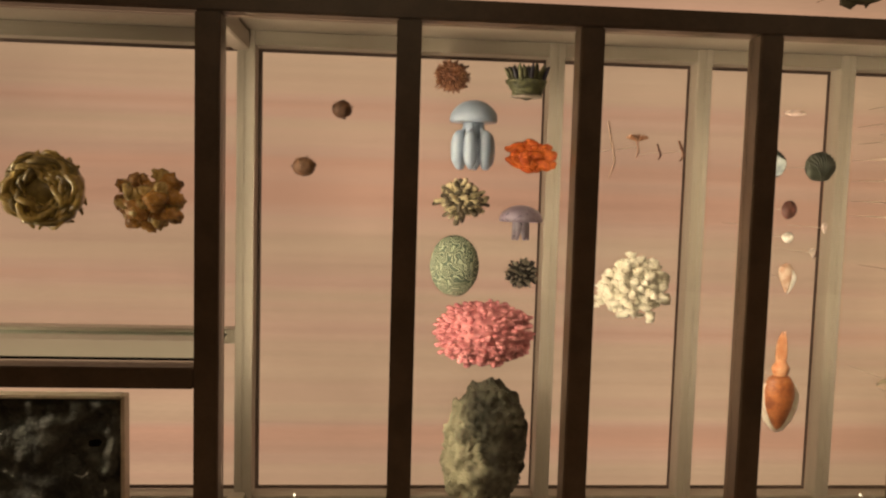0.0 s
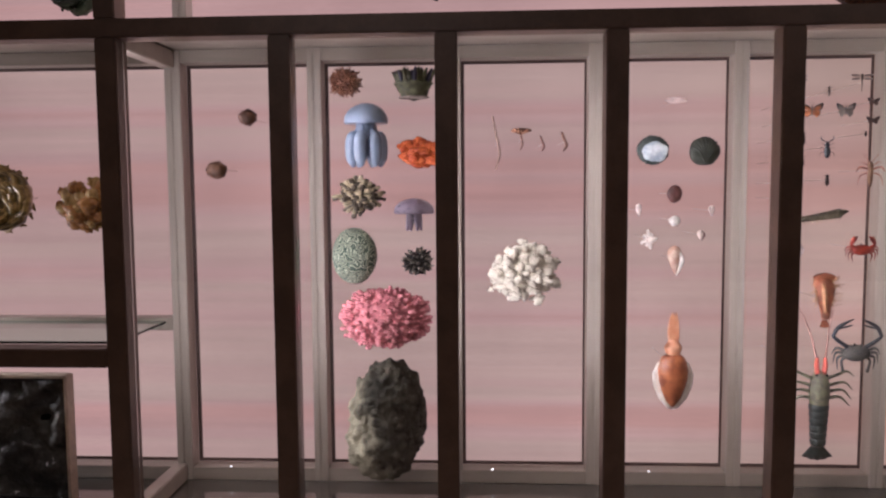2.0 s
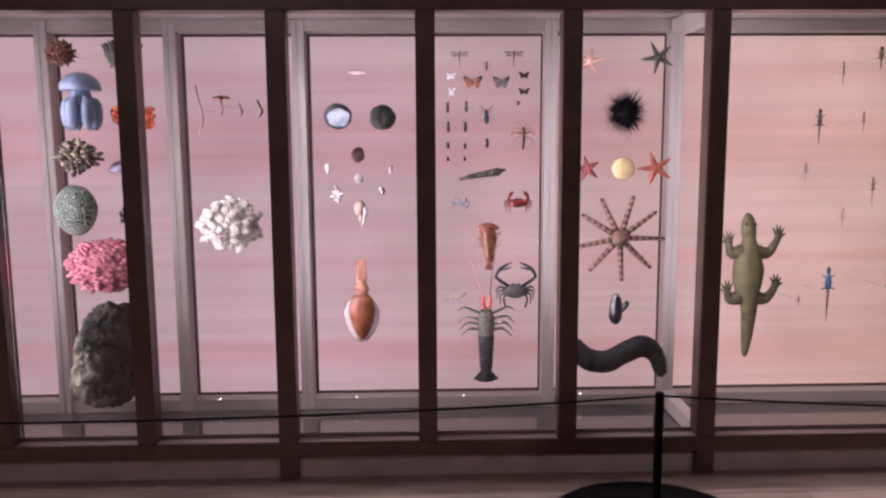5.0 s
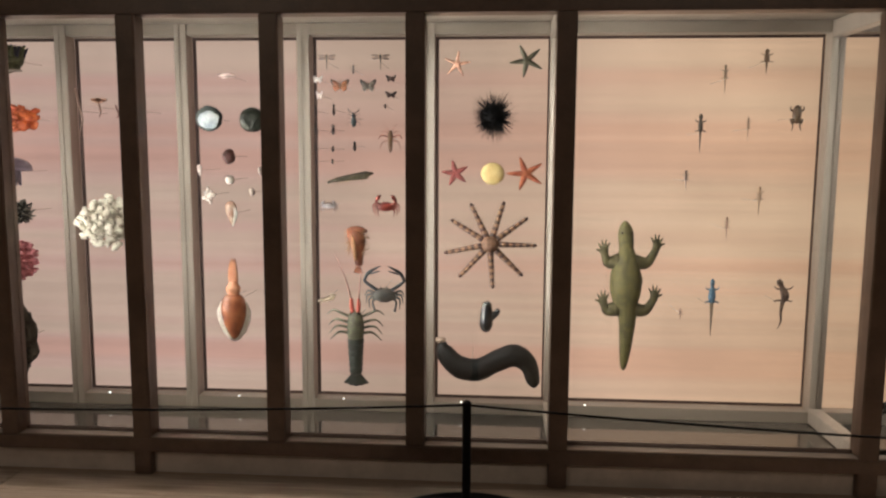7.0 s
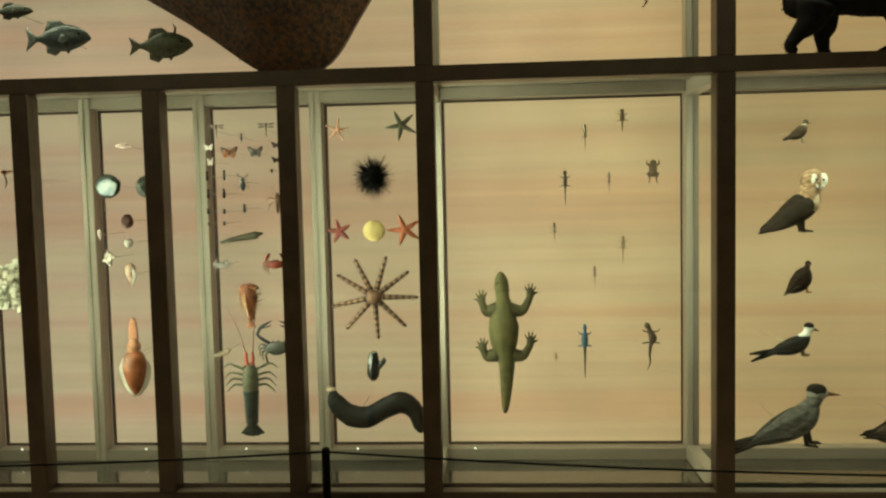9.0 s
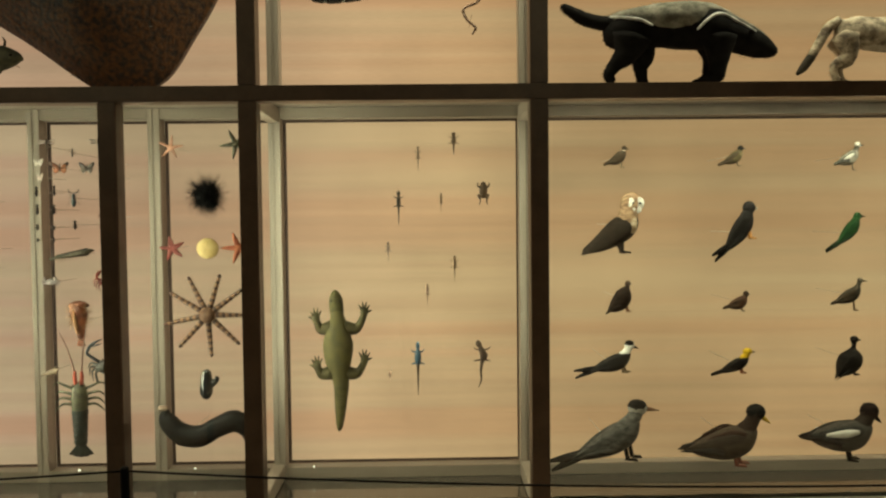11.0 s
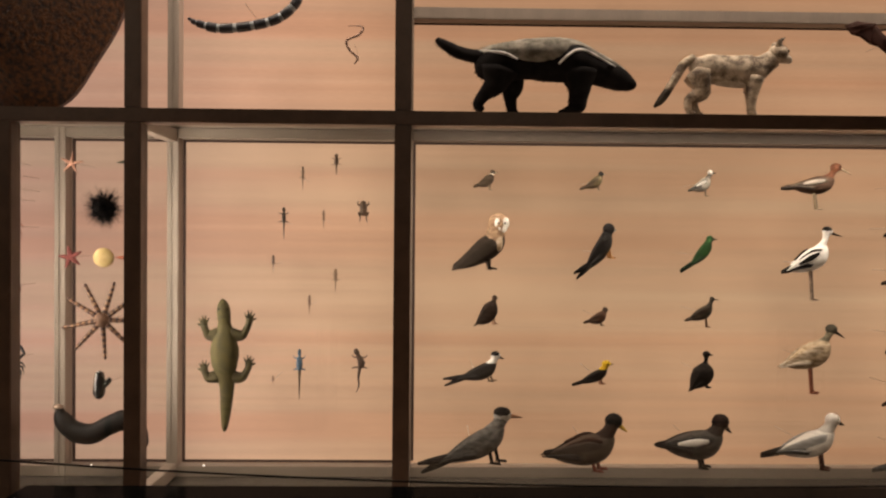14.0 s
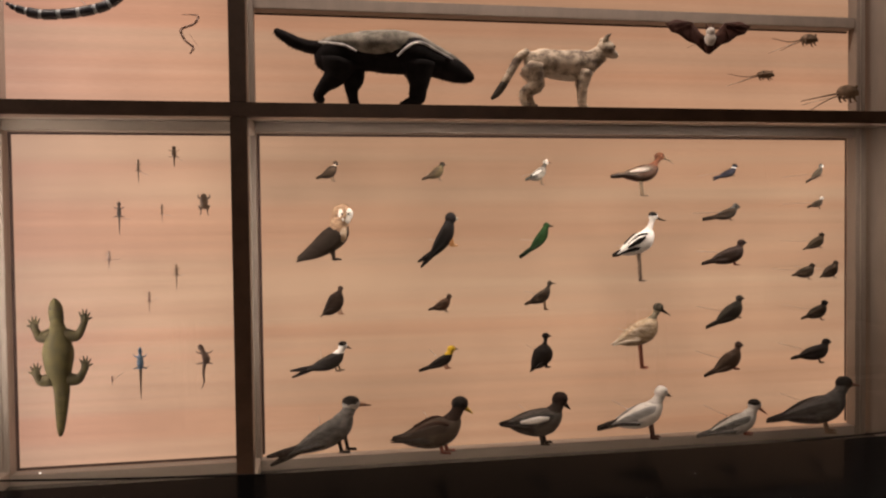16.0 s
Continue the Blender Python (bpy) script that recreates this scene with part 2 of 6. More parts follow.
edges = [X0 + 2 * HW] + [v for x in MULL for v in (x - HW, x + HW)] + [X1 - 2 * HW]
slab("bottom_rail", X0 + 2 * HW, X1 - 2 * HW, FRONT - 0.003, FRONT + 0.08, 0.013, 0.074, BRONZE, case)
# added pale strip: case light on the bronze rail's top face, put into colour
LIT_LEDGE = paint((0.36, 0.30, 0.245), 0.4, 0.2, 0.2, 8.0, 0.04, None, (0.4, 4, 4))
for a, b in zip(edges[::2], edges[1::2]):
    slab("lit_ledge_strip", a + 0.001, b - 0.001, FRONT + 0.004, FRONT + 0.054, 0.072, 0.078, LIT_LEDGE, case, "", 0.001)
    slab("glazing_bead", a, b, FRONT + 0.062, FRONT + 0.075, 0.05, 0.092, GASKET_AND_SHADE, case)
slab("plinth", X0, X1, FRONT + 0.035, FRONT + 0.08, GROUND, 0.012, PLINTH, case, "pale recessed plinth", 0)
slab("case_floor", X0, X1, FRONT + 0.08, SCRIM, 0.006, FLOORZ, CASEFLOOR, case, "pale glossy floor of the case", 0)
slab("shelf_board", X0, X1, FRONT + 0.09, SCRIM - 0.003, BEAM, 1.866, RAIL, case, "pale board between the two rows", 0)
slab("end_panel", X0 - 0.03, X0, FRONT, SCRIM + 0.02, GROUND, TOP + 0.08, BRONZE, case)
slab("end_panel", X1, X1 + 0.03, FRONT, SCRIM + 0.02, GROUND, TOP + 0.08, TAUPE_AND_SHADE, case, "taupe end wall of the case")

# pale inner frame in front of the screen
DEEP = SCRIM - 0.012
posts = [(X0 + 0.05, 0.03), (-0.538, 0.033)] + [(x + 0.004, 0.029) for x in MULL[1:]] + [(7.645, 0.035)]


def inner_post(name, x, w, z0, z1):
    """Two slim halves with a groove between them."""
    for a, b in ((x - w, x - 0.003), (x + 0.003, x + w)):
        # same frame throughout; east of 4.14 the darker colour stands for shade
        slab(name, a, b, BACK, DEEP, z0, z1, TAUPE_AND_SHADE if a > 4.14 else ALLOY, case, "", 0.003)
    slab("post_groove", x - 0.003, x + 0.003, BACK + 0.005, DEEP, z0, z1, ALLOY, case, "", 0)


for x, w in posts:
    inner_post("inner_post", x, w, FLOORZ, BEAM)
for x in (X0 + 0.05, -0.50, 2.929, 4.144, 7.645):
    inner_post("inner_upper_post", x, 0.029, 1.866, TOP)
for (a, p), (b, q) in zip(posts[:-1], posts[1:]):
    a, b = a + p, b - q
    slab("inner_rail", a, b, BACK + 0.004, DEEP, FLOORZ, 0.087, RAIL, case, "", 0.003)
    # the bird bay's upper rail is coloured darker in place of shade
    slab("inner_rail", a, b, BACK + 0.004, DEEP, 1.797, BEAM, TAUPE_AND_SHADE if b > 5 else RAIL, case, "", 0.003)
    for z in (0.087, 1.785) if b < 5 else (1.785,):
        slab("edge_and_shade_strip", a, b, DEEP, SCRIM - 0.002, z, z + 0.012, GASKET_AND_SHADE, case, "", 0)
    # upright dark strips model the soft shade the posts leave on the screen
    for x, n in ((a, 0.014), (b - 0.007, 0.007)):
        slab("edge_and_shade_strip", x, x + n, DEEP, SCRIM - 0.002, 0.099, 1.785, GASKET_AND_SHADE, case, "", 0)
slab("inner_rail", 4.173, 7.61, BACK + 0.004, DEEP, 2.430, 2.492, TAUPE_AND_SHADE, case)
slab("edge_and_shade_strip", 4.173, 7.61, DEEP, SCRIM - 0.002, 2.42, 2.43, GASKET_AND_SHADE, case, "", 0)
LED, _, led_surf = node_mat("lit_diode")
led_surf.inputs["Emission Color"].default_value, led_surf.inputs["Emission Strength"].default_value = (1.0, 0.93, 0.82, 1), 2.5
for x in (-0.341, 0.78, 1.43, 1.945, 2.51, 3.093):    # tiny lit spots let into the lower rail
    bm = bmesh.new()
    bmesh.ops.create_cone(bm, cap_ends=True, segments=12, radius1=0.0045, radius2=0.003, depth=0.006, matrix=Matrix.Translation((x, 2.919, 0.090)))
    part("spot_lamp", bm, LED, case, "tiny bright white spot lamp", True)
for x in TIES:
    for z in (0.035, 1.775):
        slab("tie_bar", x - 0.03, x + 0.03, FRONT + 0.09, BACK, z, z + 0.07, ALLOY, case)

# half-height bay at the west end: glass shelf on a bronze rail
slab("shelf_rail", X0 + 2 * HW, -0.593, FRONT - 0.003, FRONT + 0.09, 0.645, 0.712, BRONZE, case)
slab("shelf_back_rail", X0 + 0.1, -0.572, BACK + 0.004, DEEP, 0.68, 0.735, RAIL, case)

GLASS, _, gb = node_mat("clear_glass")
gb.inputs["Transmission Weight"].default_value, gb.inputs["Roughness"].default_value, gb.inputs["IOR"].default_value = 1.0, 0.0, 1.45
gb.inputs["Base Color"].default_value = (0.97, 0.99, 0.98, 1)
GREENGLASS, _, gg = node_mat("green_edged_glass")
gg.inputs["Transmission Weight"].default_value, gg.inputs["Roughness"].default_value = 1.0, 0.02
gg.inputs["Base Color"].default_value = (0.55, 0.75, 0.68, 1)
shelf = slab("glass_shelf", X0 + 0.1, -0.6, FRONT + 0.095, BACK, 0.712, 0.722, GREENGLASS, case, "clear shelf with a green glass edge", 0.001)
shelf.visible_shadow = False
for a, b in zip(edges[::2], edges[1::2]):
    pane = slab("glass_pane", a, b, FRONT + 0.055, FRONT + 0.061, 0.075 if a > X0 + 0.2 else 0.714, 1.797, GLASS, case, "clear front glass", 0)
    pane.visible_shadow = False
slab("glass_edge", 4.178, X1 - 2 * HW, FRONT + 0.050, FRONT + 0.066, 0.075, 0.096, GREENGLASS, case, "green glass foot of the pane", 0.001)

# ---------------------------------------------------------------- floor
floor = tagged(slab("floor", -7, 12, -6, 3.1, GROUND - 0.2, GROUND - 0.004, FLOORWOOD, None, "", 0), "polished pale boarded floor with thin joints", "floor", kind="structure")


# ---------------------------------------------------------------- tools for mounted models
rnd = random.Random(7)
ICO = {}
for sub in (1, 2, 3, 4, 5):
    tmp = bmesh.new()
    bmesh.ops.create_icosphere(tmp, subdivisions=sub, radius=1.0)
    tmp.verts.index_update()
    ICO[sub] = ([v.co.copy() for v in tmp.verts], [[v.index for v in f.verts] for f in tmp.faces])
    tmp.free()


def smooth_knots(knots, n):
    """Points between the knots (x, y, z, radius), on a Catmull-Rom curve."""
    k = [np.array(p, float) for p in knots]
    k = [2 * k[0] - k[1]] + k + [2 * k[-1] - k[-2]]
    out = []
    for a, b, c, d in zip(k, k[1:], k[2:], k[3:]):
        for i in range(n):
            t = i / n
            out.append(0.5 * (2 * b + (c - a) * t + (2 * a - 5 * b + 4 * c - d) * t * t + (3 * b - a - 3 * c + d) * t ** 3))
    out.append(k[-2])
    return out


class Model:
    """One mounted model, fitted into a width and a height: its body is the thing, its named parts are children."""

    def __init__(self):
        self.verts, self.faces, self.slots, self.mats = [], [], [], []
        self.names, self.host, self.owner, self.now = [""], [0], [], 0

    def part(self, name="", under=""):
        """What follows belongs to a new part of this name (under the newest part named so); with no name, to the body."""
        if name:
            self.host.append(max(k for k, q in enumerate(self.names) if q == under) if under in self.names else 0)
            self.names.append(name)
        self.now = len(self.names) - 1 if name else 0

    def add(self, verts, faces, mat, owner=None):
        if mat not in self.mats:
            self.mats.append(mat)
        s, o = self.mats.index(mat), len(self.verts)
        self.verts += [tuple(v) for v in verts]
        self.faces += [[i + o for i in f] for f in faces]
        self.slots += [s] * len(faces)
        self.owner += owner or [self.now] * len(faces)

    def tube(self, knots, mat, seg=8, n=3, fy=1.0, wob=0.0):
        pts = smooth_knots(knots, n) if n > 1 else [np.array(p, float) for p in knots]
        verts, faces = [], []
        for i, p in enumerate(pts):
            t = Vector((pts[min(i + 1, len(pts) - 1)] - pts[max(i - 1, 0)])[:3])
            t = t.normalized() if t.length else Vector((0, 0, 1))
            a = Vector((0, 1, 0)) - t * t.y
            a = a.normalized() if a.length > 0.2 else Vector((1, 0, 0))
            b = t.cross(a)
            r = max(p[3], 1e-4)
            for j in range(seg):
                g = 2 * math.pi * j / seg
                q = r * (1 + (rnd.uniform(-wob, wob) if wob else 0))
                verts.append(Vector(p[:3]) + a * (q * fy * math.cos(g)) + b * (q * math.sin(g)))
        m = len(pts)
        for i in range(m - 1):
            for j in range(seg):
                k = (j + 1) % seg
                faces.append([i * seg + j, i * seg + k, (i + 1) * seg + k, (i + 1) * seg + j])
        for i, s in ((0, -1), (m - 1, 1)):
            d = Vector((pts[min(i + 1, m - 1)] - pts[max(i - 1, 0)])[:3])
            d = d.normalized() if d.length else Vector((0, 0, 1))
            verts.append(Vector(pts[i][:3]) + d * (s * 0.5 * max(pts[i][3], 1e-4)))
            for j in range(seg):
                faces.append([i * seg + j, i * seg + (j + 1) % seg, len(verts) - 1])
        self.add(verts, faces, mat)

    def blob(self, c, r, mat, sub=2, rough=0.0, freq=2.0, turn=0.0, keep=None):
        r = r if isinstance(r, tuple) else (r, r, r)
        off = Vector((rnd.uniform(0, 50), rnd.uniform(0, 50), 0))
        ca, sa = math.cos(radians(turn)), math.sin(radians(turn))
        verts = []
        for v in ICO[sub][0]:
            k = 1.0
            if rough:
                k += rough * noise.noise(v * freq + off) + 0.5 * rough * noise.noise(v * freq * 2.7 + off)
            x, y, z = v.x * r[0] * k, v.y * r[1] * k, v.z * r[2] * k
            if keep is not None and v.z < keep:
                z = keep * r[2]
            verts.append((c[0] + x * ca - z * sa, c[1] + y, c[2] + x * sa + z * ca))
        self.add(verts, ICO[sub][1], mat)

    def plate(self, outline, mat, thick=0.05, y=0.0, edge=0.2, bow=0.0):
        """A lens-shaped plate with a rim: fins, wings, shells."""
        n = len(outline)
        cx, cz = sum(p[0] for p in outline) / n, sum(p[1] for p in outline) / n
        verts = []
        for s in (-1, 1):
            for k, q in ((1.0, edge), (0.55, 0.85)):
                verts += [(cx + (p[0] - cx) * k, y + s * thick * q / 2 - bow * (1 - k), cz + (p[1] - cz) * k) for p in outline]
            verts.append((cx, y + s * thick / 2 - bow * 0.6, cz))
        faces, h = [], 2 * n + 1
        for j in range(n):
            k = (j + 1) % n
            for o in (0, h):
                faces += [[o + j, o + k, o + n + k, o + n + j], [o + n + j, o + n + k, o + 2 * n]]
            faces.append([j, k, h + k, h + j])
        self.add(verts, faces, mat)

    def ball(self, x, y, z, r, mat):
        self.blob((x, y, z), r, mat, 1)

    def fuzz(self, count, size, mat, lean=(-0.6, 0, -0.5), only=None):
        """Short tufts of hair, feather or bristle standing on the surface."""
        pick = [(f, w) for f, s, w in zip(self.faces, self.slots, self.owner) if only is None or self.mats[s] is only]
        vs, fs, own = [], [], []
        for _ in range(count):
            f, w = rnd.choice(pick)
            p = [Vector(self.verts[i]) for i in f[:3]]
            c = (p[0] + p[1] + p[2]) / 3
            nrm = (p[1] - p[0]).cross(p[2] - p[0])
            if nrm.length < 1e-9:
                continue
            nrm.normalize()
            side = nrm.orthogonal().normalized() * size * 0.12
            tip = c + (nrm * rnd.choice((0.5, 0.5, -0.5)) + Vector(lean)).normalized() * size * rnd.uniform(0.5, 1.2)
            up = nrm.cross(side)
            o = len(vs)
            vs += [c + side, c - side * 0.5 + up * 0.8, c - side * 0.5 - up * 0.8, tip]
            fs += [[o, o + 1, o + 3], [o + 1, o + 2, o + 3], [o + 2, o, o + 3]]
            own += [w] * 3
        self.add(vs, fs, mat, own)

    def place(self, name, x, z, w, h, label, category, group="", y=2.74, pins=1, smooth=True):
        v = np.array(self.verts)
        lo, hi = v.min(0), v.max(0)
        sx, sz = w / (hi[0] - lo[0]), h / (hi[2] - lo[2])
        v = (v - (lo + hi) / 2) * (sx, (sx * sz) ** 0.5, sz)
        ob, made = None, {}
        for p, title in enumerate(self.names):
            pick = [k for k, o in enumerate(self.owner) if o == p]
            if not pick:
                continue
            used = sorted({q for k in pick for q in self.faces[k]})
            at = {q: n for n, q in enumerate(used)}
            slots = sorted({self.slots[k] for k in pick})
            me = bpy.data.meshes.new(title or name)
            me.from_pydata(v[used].tolist(), [], [[at[q] for q in self.faces[k]] for k in pick])
            for q in slots:
                me.materials.append(self.mats[q])
            me.polygons.foreach_set("material_index", [slots.index(self.slots[k]) for k in pick])
            bm = bmesh.new()
            bm.from_mesh(me)
            bmesh.ops.recalc_face_normals(bm, faces=bm.faces)
            bm.to_mesh(me)
            bm.free()
            if smooth:
                me.shade_smooth()
            piece = new(title or name, me)
            if ob is None:
                ob = piece
                ob.location = (x, y, z)
                tagged(ob, label, category, group)
            else:
                piece.parent = made.get(self.host[p], ob)
            made[p] = piece
        for k in range(pins):
            pin(ob, (k - (pins - 1) / 2) * 0.3 * w, SCRIM - 0.001 - y, 0.0012 if w < 0.2 else 0.0018)
        return ob


PINS = {}


def pin(ob, dx, length, r):
    key = round(length, 3), r
    if key not in PINS:
        bm = bmesh.new()
        bmesh.ops.create_cone(bm, cap_ends=True, segments=8, radius1=r, radius2=r, depth=length, matrix=Matrix.Translation((0, length / 2, 0)) @ Matrix.Rotation(radians(90), 4, "X"))
        me = bpy.data.meshes.new("mounting_pin")
        bm.to_mesh(me)
        bm.free()
        me.materials.append(PINMAT)
        PINS[key] = me
    p = new("mounting_pin", PINS[key])
    p.parent = ob
    p.location = (dx, 0, 0)


EYE_BLACK = paint((0.008, 0.007, 0.006), 0.12, 0, 0.1, 30, 0)


def col(r, g, b, second=None, rough=0.6, scale=40.0, bump=0.4, **kw):
    return paint((r, g, b), rough, 0.0, 0.4, scale, bump, second, **kw)


def feather(r, g, b, second=None):
    k = 0.58 if max(r, g, b) < 0.3 else 1.0
    return paint((r * k, g * k, b * k), 0.75, 0.0, 0.55 if max(r, g, b) < 0.35 else 0.22, 48.0, 0.7, second, (0.6, 1, 1.8), shine=0.15)


def fur(r, g, b, second=None):
    return paint((r, g, b), 0.85, 0.0, 0.5, 22.0, 0.6, second, (0.8, 1, 1.1), 0.0, 0.006, shine=0.1)


# ---------------------------------------------------------------- birds
def bird(x, z, w, h, label, body, wing=None, head=None, bill=None, leg=None, breast=None, tailc=None, pitch=30, tail=0.7, tail_pitch=None,
         neck=0.4, neck_ang=65, headr=0.27, bill_len=0.35, bill_ang=-5, legs=0.5, fat=0.45, fork=False, bar=None, mask=None, cap=None, y=2.69, leg_x=0.1, hook=0.0, back=None):
    m = Model()
    wing, head, tailc, bill, leg = wing or body, head or body, tailc or wing or body, bill or EYE_BLACK, leg or EYE_BLACK
    p = radians(pitch)
    u, nn = (math.cos(p), math.sin(p)), (-math.sin(p), math.cos(p))

    def at(a, b=0.0):
        return a * u[0] + b * nn[0], a * u[1] + b * nn[1]

    def knot(a, b, yy, r):
        return (at(a, b)[0], yy, at(a, b)[1], r)

    m.tube([knot(-1.15, 0.06, 0, 0.1), knot(-0.72, -0.03, 0, fat * 0.68), knot(-0.15, -0.10, 0, fat * 1.06), knot(0.35, -0.08, 0, fat * 1.08), knot(0.72, 0.04, 0, fat * 0.72), knot(0.92, 0.12, 0, fat * 0.3)], body, 16, 4, 0.9)
    hx, hz = at(0.72, 0.12)
    na = radians(neck_ang)
    hx, hz = hx + neck * math.cos(na), hz + neck * math.sin(na)
    bx, bz = at(0.5, 0.05)
    m.tube([(bx, 0, bz, fat * 0.75), ((bx + hx) / 2 + 0.06, 0, (bz + hz) / 2, max(headr * 0.85, fat * 0.4) if neck < 0.7 else headr * 0.62), (hx, 0, hz, headr * 0.85)], breast or head, 12, 4, 0.9)
    m.part("head")
    m.blob((hx, 0, hz), (headr * 1.15, headr * 0.85, headr), head, 2, 0.06)
    if cap:
        m.blob((hx - 0.05 * headr, 0, hz + 0.28 * headr), (headr * 1.1, headr * 0.9, headr * 0.8), cap, 2)
    if mask:
        m.blob((hx + 0.15 * headr, 0, hz - 0.02), (headr * 1.04, headr * 0.92, headr * 0.8), mask, 2)
    m.part()
    if breast:
        m.blob((*((at(0.42, -0.12)[0], 0)), at(0.42, -0.12)[1]), (fat * 0.85, fat * 0.86, fat * 0.8), breast, 2)
    m.part("bill", "head")
    ba = radians(bill_ang)
    c, s = math.cos(ba), math.sin(ba)
    m.tube([(hx + 0.7 * headr * c, 0, hz + 0.7 * headr * s, headr * 0.36), (hx + headr * 1.1 * c + bill_len * 0.35 * c, 0, hz + (headr * 1.1 + bill_len * 0.35) * s, headr * 0.22),
            (hx + (headr + bill_len) * c, 0, hz + (headr + bill_len) * s - hook, headr * 0.05)], bill, 8, 3, 0.8)
    for side in (-1, 1):
        m.part("eye", "head")
        m.ball(hx + 0.45 * headr, side * headr * 0.78, hz + 0.15 * headr, headr * 0.16, EYE_BLACK)
        m.part("wing")
        m.tube([knot(0.62, 0.05, side * fat * 0.62, 0.08), knot(0.3, 0.04, side * fat * 0.86, fat * 0.56), knot(-0.35, 0.06, side * fat * 0.74, fat * 0.56), knot(-0.9, 0.10, side * fat * 0.4, fat * 0.28), knot(-1.28, 0.10, side * 0.06, 0.03)], wing, 10, 3, 0.22)
        for k in range(4):   # the long flight feathers
            m.part("flight_feather", "wing")
            m.tube([knot(0.05 - 0.12 * k, -0.1 - 0.05 * k, side * fat * 0.88, 0.05), knot(-0.6 - 0.1 * k, -0.05 + 0.02 * k, side * fat * 0.72, 0.075), knot(-1.25 - 0.08 * k, 0.02 + 0.03 * k, side * 0.12, 0.02)], tailc if k % 2 or back else wing, 6, 2, 0.25)
        if back:
            m.part("back_stripe")
            m.tube([knot(0.5, 0.16, side * fat * 0.92, 0.05), knot(0.1, 0.30, side * fat * 0.82, 0.10), knot(-0.6, 0.24, side * fat * 0.56, 0.07)], back, 8, 3, 0.4)
        if bar:
            m.part("wing_bar", "wing")
            m.tube([knot(0.3, 0.10, side * fat * 1.02, 0.06), knot(-0.15, 0.12, side * fat * 1.03, 0.13), knot(-0.75, 0.14, side * fat * 0.84, 0.05)], bar, 8, 3, 0.25)
    m.part()
    tp = radians(pitch * 0.6 if tail_pitch is None else tail_pitch)
    tx, tz = at(-0.95, 0.03)
    for k, d in enumerate((-9, 9) if fork else (-4, 0, 4)):
        q = tp + radians(d)
        m.part("tail_feather")
        m.tube([(tx, 0.04 * k, tz, 0.16), (tx - 0.5 * tail * math.cos(q), 0.05 * k, tz - 0.5 * tail * math.sin(q), 0.13), (tx - tail * math.cos(q), 0.04 * k, tz - tail * math.sin(q), 0.05)], tailc, 8, 3, 0.25)
    m.part()
    if legs:
        lx, lz = at(leg_x, -fat * 0.95)
        for side, dx in ((-1, -0.03), (1, 0.17)):
            fx, fz = lx + dx + 0.05, lz - legs
            m.part("leg")
            m.tube([(lx + dx - 0.05, side * 0.14, lz + 0.12, 0.13), (lx + dx - 0.05, side * 0.15, lz - 0.05, 0.06)], body, 8, 2)
            m.tube([(lx + dx - 0.05, side * 0.15, lz, 0.075), (lx + dx, side * 0.15, lz - legs * 0.5, 0.065), (fx, side * 0.15, fz, 0.068)], leg, 6, 2)
            m.part("foot", "leg")
            for a in (-0.09, 0.0, 0.09):
                m.tube([(fx, side * 0.15, fz, 0.05), (fx + 0.26, side * 0.15 + a, fz - 0.02, 0.028)], leg, 5, 1)
            m.tube([(fx, side * 0.15, fz, 0.03), (fx - 0.1, side * 0.15, fz - 0.02, 0.015)], leg, 5, 1)
    m.part()
    m.fuzz(220, 0.09, wing, (-u[0], 0, -u[1] - 0.2), wing)
    return m.place("bird_specimen", x, z, w, h, label, "bird specimen", "mounted birds", y)


